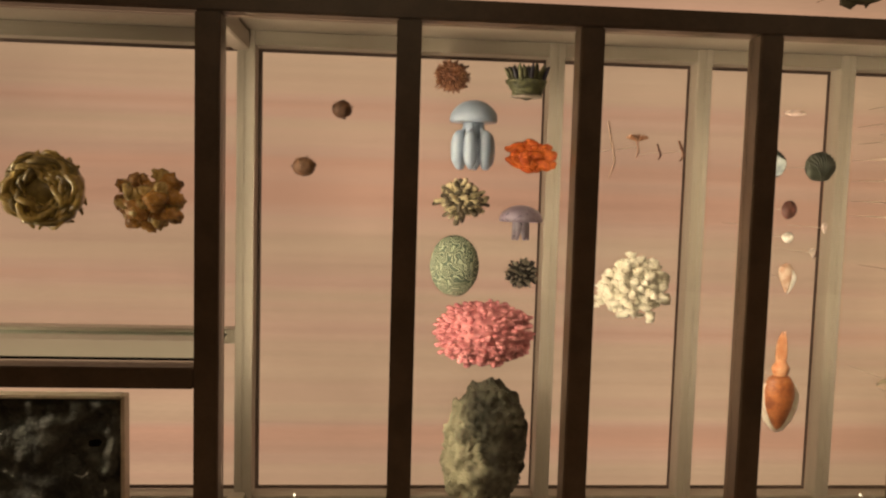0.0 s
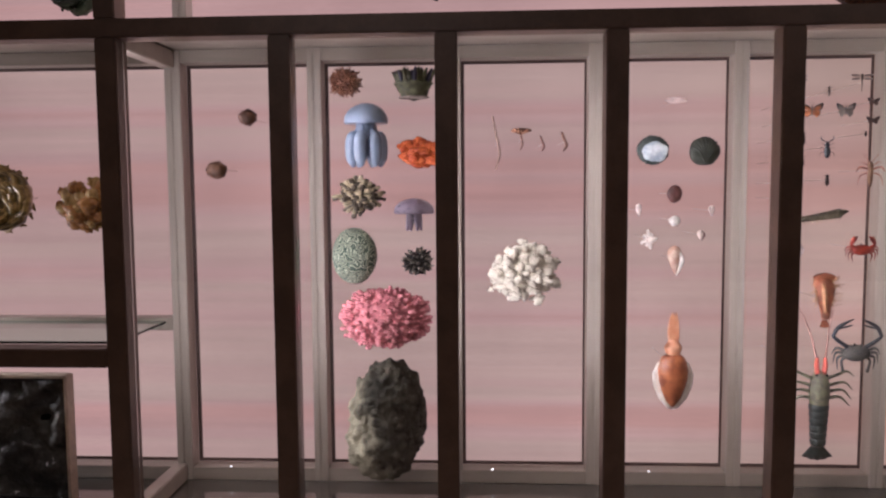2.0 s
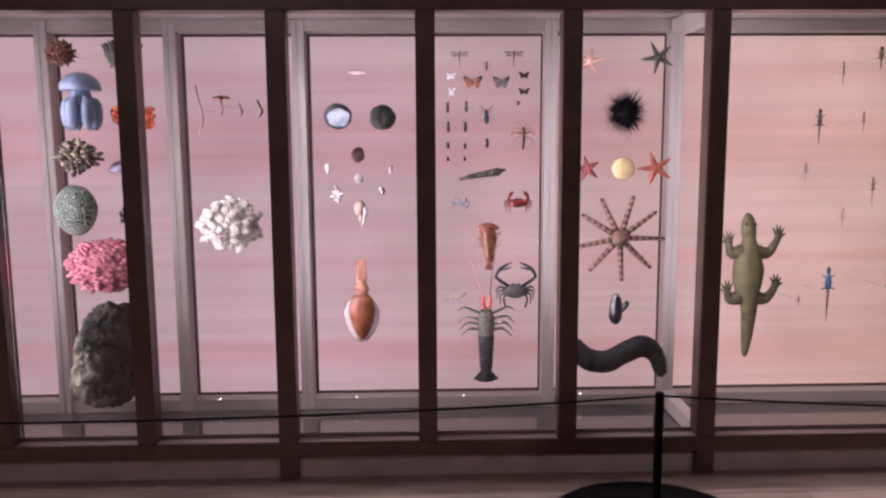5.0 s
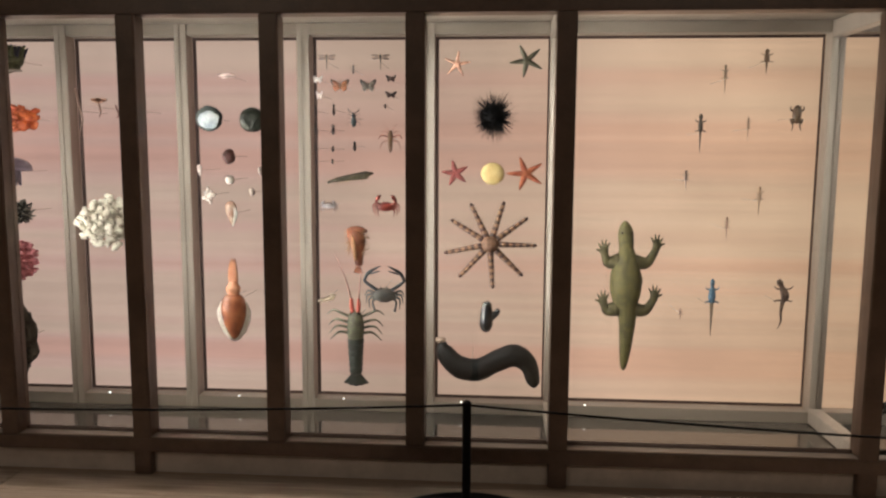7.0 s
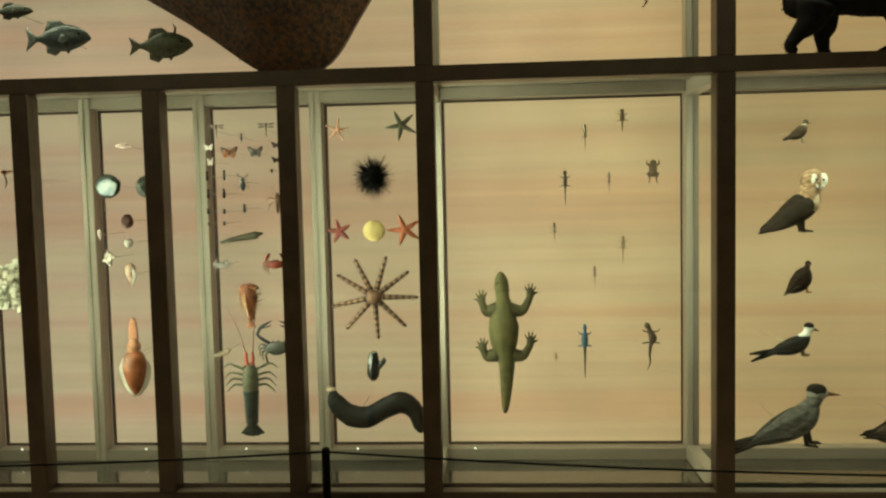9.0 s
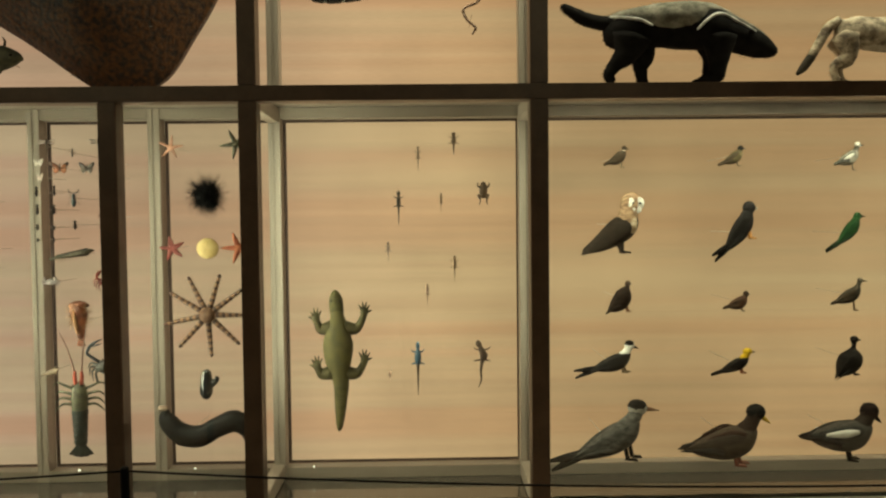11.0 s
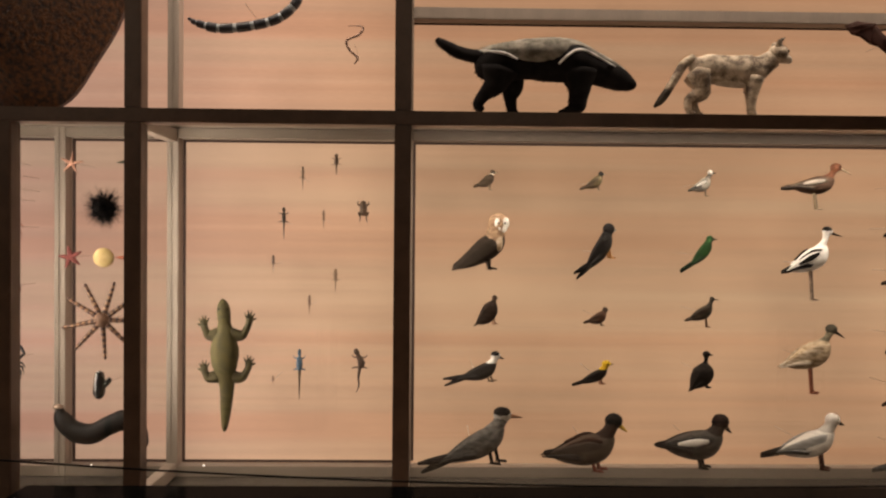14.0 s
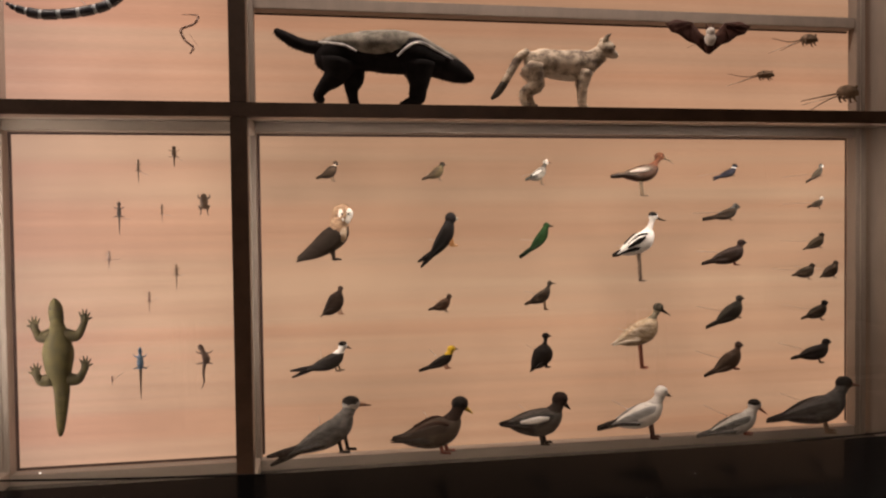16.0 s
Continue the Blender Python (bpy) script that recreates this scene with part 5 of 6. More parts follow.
def rock(x, z, w, h):
    c = paint((0.085, 0.08, 0.062), 0.9, 0.0, 0.4, 16.0, 1.0, (0.022, 0.022, 0.018), (1, 1, 1), 0.0, 0.03, shine=0.1)
    n, link = c.node_tree.nodes, c.node_tree.links
    surf = n["Principled BSDF"]
    # pale left flank: light from the left, mixed into the base colour
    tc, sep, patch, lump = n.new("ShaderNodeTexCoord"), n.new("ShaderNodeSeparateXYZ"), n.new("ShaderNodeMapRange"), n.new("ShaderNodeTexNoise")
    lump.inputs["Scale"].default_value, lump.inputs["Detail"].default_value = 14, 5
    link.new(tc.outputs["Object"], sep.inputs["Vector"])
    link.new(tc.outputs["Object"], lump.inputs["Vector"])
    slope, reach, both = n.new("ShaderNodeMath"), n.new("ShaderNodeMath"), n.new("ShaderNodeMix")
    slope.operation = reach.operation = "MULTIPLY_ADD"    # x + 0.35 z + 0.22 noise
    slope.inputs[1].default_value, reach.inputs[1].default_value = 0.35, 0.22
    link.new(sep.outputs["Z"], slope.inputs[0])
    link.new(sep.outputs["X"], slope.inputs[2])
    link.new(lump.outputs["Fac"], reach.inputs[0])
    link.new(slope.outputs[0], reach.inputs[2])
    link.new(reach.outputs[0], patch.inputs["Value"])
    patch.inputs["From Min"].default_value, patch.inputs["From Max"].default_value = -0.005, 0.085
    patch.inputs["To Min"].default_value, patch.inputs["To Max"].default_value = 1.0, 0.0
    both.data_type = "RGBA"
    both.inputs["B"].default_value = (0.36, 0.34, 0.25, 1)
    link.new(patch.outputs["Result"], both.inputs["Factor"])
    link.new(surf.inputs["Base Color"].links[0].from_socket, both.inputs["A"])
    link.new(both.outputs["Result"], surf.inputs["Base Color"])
    m = Model()
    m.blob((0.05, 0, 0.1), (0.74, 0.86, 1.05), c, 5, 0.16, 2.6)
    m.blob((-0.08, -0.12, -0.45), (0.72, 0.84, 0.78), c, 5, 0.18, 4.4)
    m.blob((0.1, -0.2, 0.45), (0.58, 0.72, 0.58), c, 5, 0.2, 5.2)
    for k in range(90):    # knobs and ridges of the crust
        a, q = k * 2.39996, 1 - 2 * (k + 0.5) / 90
        r = math.sqrt(1 - q * q)
        u, v = r * math.cos(a), -abs(r * math.sin(a))
        m.blob((0.02 + 0.70 * u, 0.8 * v, 0.02 + 0.98 * q), (rnd.uniform(0.07, 0.17), 0.09, rnd.uniform(0.08, 0.2)), c, 3, 0.5, 2.4, rnd.uniform(-30, 30))
    m.fuzz(1500, 0.035, c, (0, -0.4, 0.2))
    m.place("barrel_sponge", x, z, w, h, "large dark rough lumpy sponge, light from the left painted pale on one flank", "sponge", "corals and sponges", 2.70, 2)


def shell(x, z, w, h, label, c, ridge=True, flat=0.45, inner=None):
    m = Model()
    m.blob((0, 0.05, 0), (1, flat, 0.92), c, 4, 0.10, 1.6)
    if inner:
        m.part("pearl_lining")
        m.blob((0.08, -0.30, -0.10), (0.80, flat * 0.3, 0.68), inner, 4, 0.14, 1.8)
        m.part("rim")
        for k in range(22):
            g = radians(20 + 15 * k)
            m.blob((0.93 * math.cos(g), -0.02, 0.86 * math.sin(g)), (0.13, 0.1, 0.12), c, 2, 0.4, 2.0)
    elif ridge:
        for k in range(9):
            m.part("rib")
            g = radians(25 + 16.5 * k)
            m.tube([(0, -flat * 0.6, -0.75, 0.05), (0.5 * math.cos(g), -flat * 0.92, 0.5 * math.sin(g) - 0.2, 0.08), (0.97 * math.cos(g), -flat * 0.22, 0.95 * math.sin(g) - 0.05, 0.07)], c, 6, 3, 1.0, 0.12)
        m.part()
        m.fuzz(160, 0.1, c, (0, -0.6, 0.5), c)
    m.place("seashell", x, z, w, h, label, "shell", "mounted shells")


def cone_shell(x, z, w, h, label, c, lip=None):
    m = Model()
    m.tube([(0, 0, 1.15, 0.05), (0.02, 0, 0.95, 0.28), (0, 0, 0.75, 0.4), (0, 0, 0.3, 0.42), (0.05, 0, -0.4, 0.28), (0.08, 0, -1.1, 0.06)], c, 12, 4, 0.85)
    for k in range(4):
        m.tube([(-0.38 + 0.05 * k, -0.1, 0.6 + 0.14 * k, 0.05), (0, -0.38 + 0.06 * k, 0.55 + 0.14 * k, 0.05), (0.38 - 0.05 * k, -0.1, 0.62 + 0.14 * k, 0.05)], c, 6, 3)
    if lip:
        m.tube([(0.3, -0.2, 0.6, 0.1), (0.42, -0.24, 0.0, 0.15), (0.28, -0.2, -0.7, 0.1), (0.1, -0.12, -1.2, 0.03)], lip, 8, 4, 0.6)
    m.place("seashell", x, z, w, h, label, "shell", "mounted shells")


def spiky_shell(x, z, w, h):
    c = col(0.82, 0.72, 0.66)
    m = Model()
    m.blob((0, 0, 0), (0.45, 0.4, 0.6), c, 2, 0.15)
    for g, ln in ((0.1, 1.0), (0.9, 0.7), (1.7, 1.0), (2.6, 0.75), (3.5, 1.0), (4.3, 0.75), (5.0, 1.0), (5.7, 0.6)):
        m.tube([(0.2 * math.cos(g), -0.1, 0.3 * math.sin(g), 0.34), (ln * math.cos(g), -0.15, ln * math.sin(g), 0.2)], c, 8, 2, 1.0, 0.1)
    m.place("seashell", x, z, w, h, "small white spiny murex shell", "shell", "mounted shells")


def sprig(x, z, w, h, label, c, cap=None, thin=0.06):
    m = Model()
    m.tube([(-0.05, 0, -1.0, thin * 0.6), (0.08, 0, -0.4, thin), (-0.02, 0, 0.3, thin), (-0.12, 0, 1.0, thin * 0.8)], c, 7, 4)
    if cap:
        for k in range(16):
            g = radians(180 * k / 15)
            m.tube([(0, 0, 0.45, 0.06), (0.4 * math.cos(g), rnd.uniform(-0.2, 0.2), 0.65 + 0.15 * math.sin(g), 0.07), (0.62 * math.cos(g), rnd.uniform(-0.3, 0.3), 0.75 + 0.3 * math.sin(g), 0.03)], cap, 5, 2)
    m.place("polyp_model", x, z, w, h, label, "polyp model", "small mounted polyps")


def fish(x, z, w, h, label, c, tall=0.55, horn=False, tailc=None):
    m = Model()
    m.tube([(1.25, 0, -0.05, 0.06), (1.0, 0, 0, tall * 0.5), (0.5, 0, 0.02, tall * 0.9), (0, 0, 0, tall), (-0.5, 0, 0, tall * 0.72), (-0.95, 0, 0, tall * 0.28), (-1.15, 0, 0, tall * 0.2)], c, 14, 4, 0.4)
    m.part("tail_fin")
    m.plate([(-1.1, 0.1), (-1.1, -0.1), (-1.6, -0.45), (-1.48, 0), (-1.6, 0.45)], tailc or c, 0.06)
    m.part("dorsal_fin")
    m.plate([(0.3, tall * 0.85), (-0.1, tall * 1.35), (-0.6, tall * 1.3), (-0.75, tall * 0.55), (-0.1, tall * 0.7)], tailc or c, 0.06)
    m.part("anal_fin")
    m.plate([(0.0, -tall * 0.85), (-0.3, -tall * 1.3), (-0.7, -tall * 1.05), (-0.7, -tall * 0.5)], tailc or c, 0.06)
    m.part("pelvic_fin")
    m.plate([(0.45, -tall * 0.75), (0.25, -tall * 1.2), (0.1, -tall * 0.8)], tailc or c, 0.06)
    m.part("pectoral_fin")
    m.plate([(0.4, -0.05), (0.1, 0.12), (-0.1, -0.15), (0.15, -0.25)], tailc or c, 0.05, -tall * 0.42)
    if horn:
        m.part("spine")
        m.tube([(0.45, 0, tall * 0.85, 0.06), (0.5, 0, tall * 1.3, 0.05), (0.4, 0, tall * 1.6, 0.02)], c, 6, 2)
    for s in (-1, 1):
        m.part("eye")
        m.ball(0.8, s * tall * 0.24, 0.12, 0.07, EYE_BLACK)
    m.place("fish_model", x, z, w, h, label, "fish model", "mounted fish")


# ---------------------------------------------------------------- bay of seaweeds
kelp(-1.188, 1.244, 0.289, 0.278, "olive green curled seaweed model", col(0.42, 0.29, 0.09, (0.22, 0.14, 0.045), 0.3, coat=0.5), col(0.19, 0.13, 0.045, None, 0.35), 95, 0.2, 3)
nodules(-0.828, 1.219, 0.248, 0.227, "seaweed_model", "amber brown glossy seaweed model with fleshy lobes", "seaweed model", col(0.48, 0.23, 0.06, (0.22, 0.09, 0.026), 0.25, 14, 0.3, coat=0.6), 64, 0.27, 0.5, 0.4, col(0.52, 0.34, 0.12, (0.27, 0.16, 0.05), 0.25, coat=0.6), petals=True, spread=0.6)
nodules(-0.172, 1.554, 0.077, 0.070, "small_sponge", "small round brown sponge model", "sponge", col(0.16, 0.07, 0.04, (0.07, 0.03, 0.018)), 40, 0.22, 0.95, 0.0, blunt=0.4)
nodules(-0.303, 1.353, 0.090, 0.073, "small_sponge", "small rounded tan-brown sponge model", "sponge", col(0.18, 0.085, 0.045, (0.09, 0.04, 0.022)), 34, 0.24, 0.95, 0.0, blunt=0.4)


# ---------------------------------------------------------------- bay of corals
nodules(0.212, 1.686, 0.134, 0.122, "sea_anemone", "red-brown tufted anemone model", "sea anemone", col(0.24, 0.10, 0.05, (0.13, 0.05, 0.03)), 420, 0.055, 0.74, 0.24)
anemone_cup(0.479, 1.673, 0.168, 0.130)
jellyfish(0.292, 1.480, 0.172, 0.248, "pale blue-grey jellyfish model with thick arms", col(0.25, 0.31, 0.42, (0.18, 0.23, 0.32), 0.35, 12, 0.05, coat=0.4))
nodules(0.504, 1.413, 0.193, 0.127, "orange_sponge", "bright orange lumpy sponge model", "sponge", col(0.66, 0.15, 0.025, (0.42, 0.06, 0.012), 0.5), 90, 0.20, 0.66, 0.26, petals=True, spread=0.5)
nodules(0.258, 1.242, 0.212, 0.174, "branching_coral", "brown and cream stubby branching coral", "coral", col(0.075, 0.055, 0.034), 170, 0.125, 0.60, 0.32, col(0.42, 0.35, 0.23), every=2)
jellyfish(0.475, 1.172, 0.158, 0.127, "small translucent violet jellyfish model", col(0.34, 0.29, 0.38, (0.25, 0.21, 0.29), 0.3, 14, 0.05, trans=0.35), True)
brain_coral(0.239, 1.012, 0.178, 0.220)
nodules(0.486, 0.989, 0.131, 0.116, "dark_coral", "dark spiky coral with pale grey tips", "coral", col(0.02, 0.016, 0.016), 150, 0.10, 0.74, 0.20, col(0.26, 0.23, 0.19), every=2, blunt=0.8)
nodules(0.355, 0.766, 0.379, 0.252, "pink_coral", "pink cauliflower coral with crowded knobs", "coral", col(0.74, 0.31, 0.345, (0.46, 0.15, 0.18), 0.7), 460, 0.072, 0.86, 0.09, None, 2.74, 0.8, 0.95, 0.0, 2, 0.25)
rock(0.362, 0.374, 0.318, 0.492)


# ---------------------------------------------------------------- bay of the white coral
nodules(0.904, 0.948, 0.292, 0.256, "white_coral", "creamy white frilled coral colony", "coral", col(0.79, 0.75, 0.65, (0.58, 0.53, 0.44), 0.75), 320, 0.115, 0.58, 0.44, petals=True, spread=0.7)
sprig(0.796, 1.445, 0.034, 0.207, "thin pale worm-like polyp model", col(0.26, 0.16, 0.12), None, 0.03)
sprig(0.891, 1.460, 0.081, 0.089, "brown mushroom-shaped polyp model", col(0.18, 0.08, 0.05), col(0.30, 0.14, 0.08))
sprig(0.972, 1.442, 0.022, 0.061, "short dark red polyp model", col(0.18, 0.07, 0.05))
sprig(1.055, 1.448, 0.031, 0.076, "curved brown stalked polyp model", col(0.20, 0.09, 0.06))


# ---------------------------------------------------------------- bay of shells
shell(1.476, 1.599, 0.082, 0.023, "small pale pink elongated shell", col(0.80, 0.62, 0.58), False)
shell(1.390, 1.412, 0.124, 0.114, "dark-rimmed shell with a silvery pearl inside", col(0.035, 0.045, 0.04), False, 0.35, paint((0.66, 0.71, 0.74), 0.22, 0.15, 0.5, 26, 0.6, (0.30, 0.36, 0.42), (1, 1, 1), 0.6, 0.012))
shell(1.587, 1.409, 0.117, 0.113, "dark green-black ridged abalone shell", col(0.045, 0.05, 0.035, (0.02, 0.025, 0.02), 0.4))
shell(1.474, 1.246, 0.059, 0.070, "small dark red-brown scallop shell", col(0.085, 0.02, 0.016, None, 0.5), True, 0.55)
cone_shell(1.339, 1.184, 0.023, 0.053, "tiny slender white shell", col(0.80, 0.68, 0.64))
cone_shell(1.614, 1.181, 0.023, 0.042, "tiny slender pale pink shell", col(0.80, 0.66, 0.62))
shell(1.476, 1.143, 0.044, 0.042, "small round white cockle shell", col(0.85, 0.80, 0.76), True, 0.7)
spiky_shell(1.380, 1.073, 0.067, 0.079)
cone_shell(1.577, 1.087, 0.031, 0.040, "tiny white and brown snail shell", col(0.75, 0.62, 0.56), col(0.12, 0.05, 0.04))
cone_shell(1.482, 0.990, 0.061, 0.117, "brown cone shell with a white lip", col(0.40, 0.22, 0.15, (0.62, 0.48, 0.40), 0.35), col(0.85, 0.80, 0.76))
squid(1.479, 0.598, 0.159, 0.386)


# ---------------------------------------------------------------- bay of insects and crustaceans
dragonfly(1.921, 1.655, 0.083, 0.065)
dragonfly(2.157, 1.655, 0.086, 0.067)
beetle(2.038, 1.624, 0.034, 0.043, "small thin grey flying insect specimen", col(0.14, 0.10, 0.08), 0.6)
butterfly(1.881, 1.582, 0.049, 0.034, "small white moth specimen with open wings", col(0.85, 0.78, 0.74), col(0.75, 0.68, 0.64))
butterfly(1.887, 1.514, 0.032, 0.041, "tiny pale moth specimen with open wings", col(0.80, 0.70, 0.66), col(0.70, 0.60, 0.56))
butterfly(1.978, 1.556, 0.086, 0.056, "orange butterfly specimen with dark wing edges", col(0.28, 0.09, 0.03), col(0.05, 0.03, 0.025))
butterfly(2.102, 1.555, 0.074, 0.055, "grey-brown butterfly specimen with open wings", col(0.17, 0.14, 0.12), col(0.04, 0.03, 0.03))
butterfly(2.202, 1.585, 0.047, 0.031, "small dark brown butterfly specimen", col(0.07, 0.035, 0.025), col(0.03, 0.02, 0.02))
butterfly(2.202, 1.516, 0.052, 0.031, "small dark brown butterfly specimen", col(0.08, 0.04, 0.03), col(0.03, 0.02, 0.02))
beetle(1.869, 1.448, 0.022, 0.051)
beetle(1.950, 1.451, 0.019, 0.054)
beetle(1.871, 1.365, 0.022, 0.052)
beetle(1.946, 1.365, 0.025, 0.049)
beetle(1.869, 1.284, 0.025, 0.032)
beetle(1.944, 1.281, 0.020, 0.027)
beetle(1.869, 1.225, 0.020, 0.022)
beetle(1.942, 1.226, 0.017, 0.025)
beetle(2.038, 1.417, 0.055, 0.085, "black stag beetle specimen with long jaws", col(0.014, 0.016, 0.022, None, 0.25, coat=0.6), 0.25, True)
beetle(2.041, 1.293, 0.024, 0.046)
beetle(2.177, 1.466, 0.034, 0.022, "small dark fly specimen", None, 0.6)
locust(2.199, 1.329, 0.107, 0.130)
shrimp(2.021, 1.153, 0.210, 0.065, "grey-green mantis shrimp specimen", col(0.065, 0.052, 0.032, (0.03, 0.026, 0.018), 0.6, shine=0.25), col(0.35, 0.25, 0.12))
crab(1.921, 1.026, 0.090, 0.057, "small grey crab specimen", col(0.26, 0.22, 0.22), 0.7)
crab(2.179, 1.032, 0.131, 0.101, "bright red crab specimen with raised claws", col(0.26, 0.036, 0.02, (0.13, 0.02, 0.014), 0.4), 1.1)
prawn(2.047, 0.837, 0.126, 0.216)
crab(2.170, 0.660, 0.194, 0.212, "blue-grey swimming crab with long angled claws", col(0.12, 0.115, 0.10, (0.07, 0.07, 0.07)), 1.0, col(0.045, 0.05, 0.06), True)
shrimp(1.905, 0.608, 0.091, 0.054, "small pale sandy shrimp specimen", col(0.36, 0.28, 0.20, (0.16, 0.13, 0.10)), col(0.55, 0.42, 0.28))
lobster(2.040, 0.514, 0.266, 0.613)


# ---------------------------------------------------------------- bay of starfish
star(2.491, 1.647, 0.114, 0.110, "pale pink slender starfish", col(0.56, 0.30, 0.21, None, 0.7), -8, 0.13)
star(2.782, 1.655, 0.142, 0.137, "grey-green starfish with narrow arms", col(0.13, 0.12, 0.075, (0.08, 0.075, 0.05)), 25, 0.16)
urchin(2.646, 1.421, 0.225, 0.245)
star(2.480, 1.180, 0.116, 0.110, "dusky red starfish with short arms", col(0.20, 0.04, 0.035, (0.12, 0.025, 0.02), 0.7), 12, 0.22)
sand_dollar(2.647, 1.177, 0.103, 0.097)
star(2.782, 1.178, 0.155, 0.144, "orange-red starfish with pointed arms", col(0.42, 0.13, 0.055, (0.28, 0.07, 0.035), 0.7), 18, 0.17)
feather_star(2.641, 0.863, 0.411, 0.389)
tunicate(2.643, 0.543, 0.093, 0.147)
cucumber(2.633, 0.333, 0.472, 0.227)


# ---------------------------------------------------------------- bay of reptiles
lizard(3.252, 0.640, 0.297, 0.672, "large olive green monitor lizard specimen", col(0.105, 0.092, 0.036, (0.05, 0.043, 0.02), 0.65, 30, 0.5, shine=0.2), 0.62, 0.8, True, 0.0, None, col(0.08, 0.068, 0.03, (0.04, 0.034, 0.018), 0.65, shine=0.2))
lizard(3.625, 1.582, 0.033, 0.123, "small grey-brown gecko specimen", col(0.32, 0.22, 0.14), 0.35, 1.0, False)
lizard(3.793, 1.654, 0.056, 0.107, "small grey-brown gecko specimen", col(0.30, 0.20, 0.13), 0.35, 0.9, False)
lizard(3.532, 1.356, 0.049, 0.163, "small dark spotted lizard specimen", col(0.075, 0.055, 0.04), 0.35, 1.1, False)
lizard(3.731, 1.372, 0.023, 0.106, "tiny slim dark lizard specimen", col(0.30, 0.19, 0.12), 0.35, 1.1, False)
frog(3.930, 1.421, 0.061, 0.110)
lizard(3.480, 1.151, 0.036, 0.094, "tiny grey-brown gecko specimen", col(0.30, 0.21, 0.17), 0.35, 1.0, False)
lizard(3.792, 1.065, 0.044, 0.132, "small pale brown gecko specimen", col(0.42, 0.28, 0.18), 0.35, 1.2, False)
lizard(3.662, 0.945, 0.031, 0.107, "pale pinkish gecko specimen", col(0.42, 0.26, 0.19), 0.35, 1.0, False)
lizard(3.481, 0.565, 0.030, 0.052, "tiny faint pale gecko specimen", col(0.50, 0.33, 0.25), 0.35, 0.8, False)
lizard(3.614, 0.597, 0.063, 0.258, "bright blue lizard specimen with a brown tail", col(0.09, 0.17, 0.25, (0.05, 0.10, 0.17)), 0.5, 1.35, False, 0.0, col(0.16, 0.11, 0.07))
lizard(3.917, 0.617, 0.082, 0.225, "small brown patterned lizard with a curved body", col(0.15, 0.10, 0.07, (0.08, 0.05, 0.04)), 0.38, 1.2, False, -0.4)


# ---------------------------------------------------------------- bay of birds
F = feather
DARK, BROWN, GREY, WHITE, PALE = F(0.022, 0.018, 0.016), F(0.085, 0.055, 0.035), F(0.17, 0.165, 0.15), F(0.84, 0.82, 0.78), F(0.40, 0.37, 0.33)
REDLEG, HORN, YELLOW = col(0.22, 0.05, 0.03), col(0.20, 0.14, 0.08), col(0.72, 0.46, 0.04)
bird(4.537, 1.578, 0.125, 0.103, "small brown and white songbird specimen", BROWN, BROWN, BROWN, HORN, HORN, F(0.5, 0.42, 0.34), pitch=28, tail=0.7, neck=0.3, legs=0.55)
bird(5.069, 1.578, 0.136, 0.095, "small olive-brown songbird specimen", F(0.22, 0.17, 0.09), BROWN, DARK, HORN, HORN, pitch=30, tail=0.8, neck=0.3, legs=0.45)
bird(5.611, 1.573, 0.142, 0.134, "small pale plover specimen with dark breast patch", F(0.30, 0.27, 0.23), F(0.13, 0.12, 0.10), F(0.42, 0.38, 0.34), DARK, HORN, F(0.10, 0.085, 0.07), pitch=25, tail=0.6, neck=0.55, legs=0.6, bar=WHITE)
bird(6.184, 1.562, 0.355, 0.233, "reddish wading bird specimen with long curved bill", F(0.13, 0.07, 0.045), F(0.20, 0.15, 0.11), F(0.24, 0.09, 0.045), HORN, HORN, None, F(0.08, 0.06, 0.05), pitch=12, tail=0.75, neck=0.75, neck_ang=62, headr=0.25, bill_len=0.62, bill_ang=-22, legs=0.95, leg_x=-0.15, hook=0.1, bar=F(0.36, 0.32, 0.28))
bird(6.657, 1.573, 0.152, 0.092, "dark blue swallow specimen with white throat", F(0.03, 0.03, 0.045), F(0.03, 0.03, 0.045), F(0.03, 0.03, 0.045), DARK, DARK, WHITE, pitch=28, tail=0.9, neck=0.2, bill_len=0.12, legs=0.12, fork=True, fat=0.34)
bird(7.193, 1.566, 0.120, 0.109, "small grey flycatcher specimen with long tail", F(0.20, 0.17, 0.13), BROWN, GREY, HORN, HORN, mask=WHITE, pitch=42, tail=1.0, neck=0.25, legs=0.15, fat=0.34)
bird(7.197, 1.406, 0.113, 0.071, "tiny pale warbler specimen", F(0.24, 0.20, 0.15), BROWN, PALE, HORN, HORN, mask=WHITE, pitch=22, tail=0.8, neck=0.25, legs=0.4, fat=0.38)
owl(4.513, 1.269, 0.285, 0.289)
bird(5.083, 1.227, 0.215, 0.287, "slate black falcon specimen with yellow feet", F(0.032, 0.028, 0.027), DARK, F(0.035, 0.03, 0.03), col(0.75, 0.68, 0.55), col(0.60, 0.28, 0.08), None, DARK, pitch=56, tail=0.95, neck=0.22, neck_ang=50, headr=0.29, bill_len=0.14, legs=0.42, fat=0.36, leg_x=0.2, fork=True)
bird(5.600, 1.219, 0.188, 0.188, "green bee-eater specimen with a long tail", F(0.035, 0.12, 0.03), F(0.03, 0.10, 0.03), F(0.04, 0.13, 0.035), DARK, DARK, None, F(0.03, 0.06, 0.03), pitch=50, tail=1.15, neck=0.2, neck_ang=40, headr=0.24, bill_len=0.34, bill_ang=-2, legs=0.0, fat=0.33)
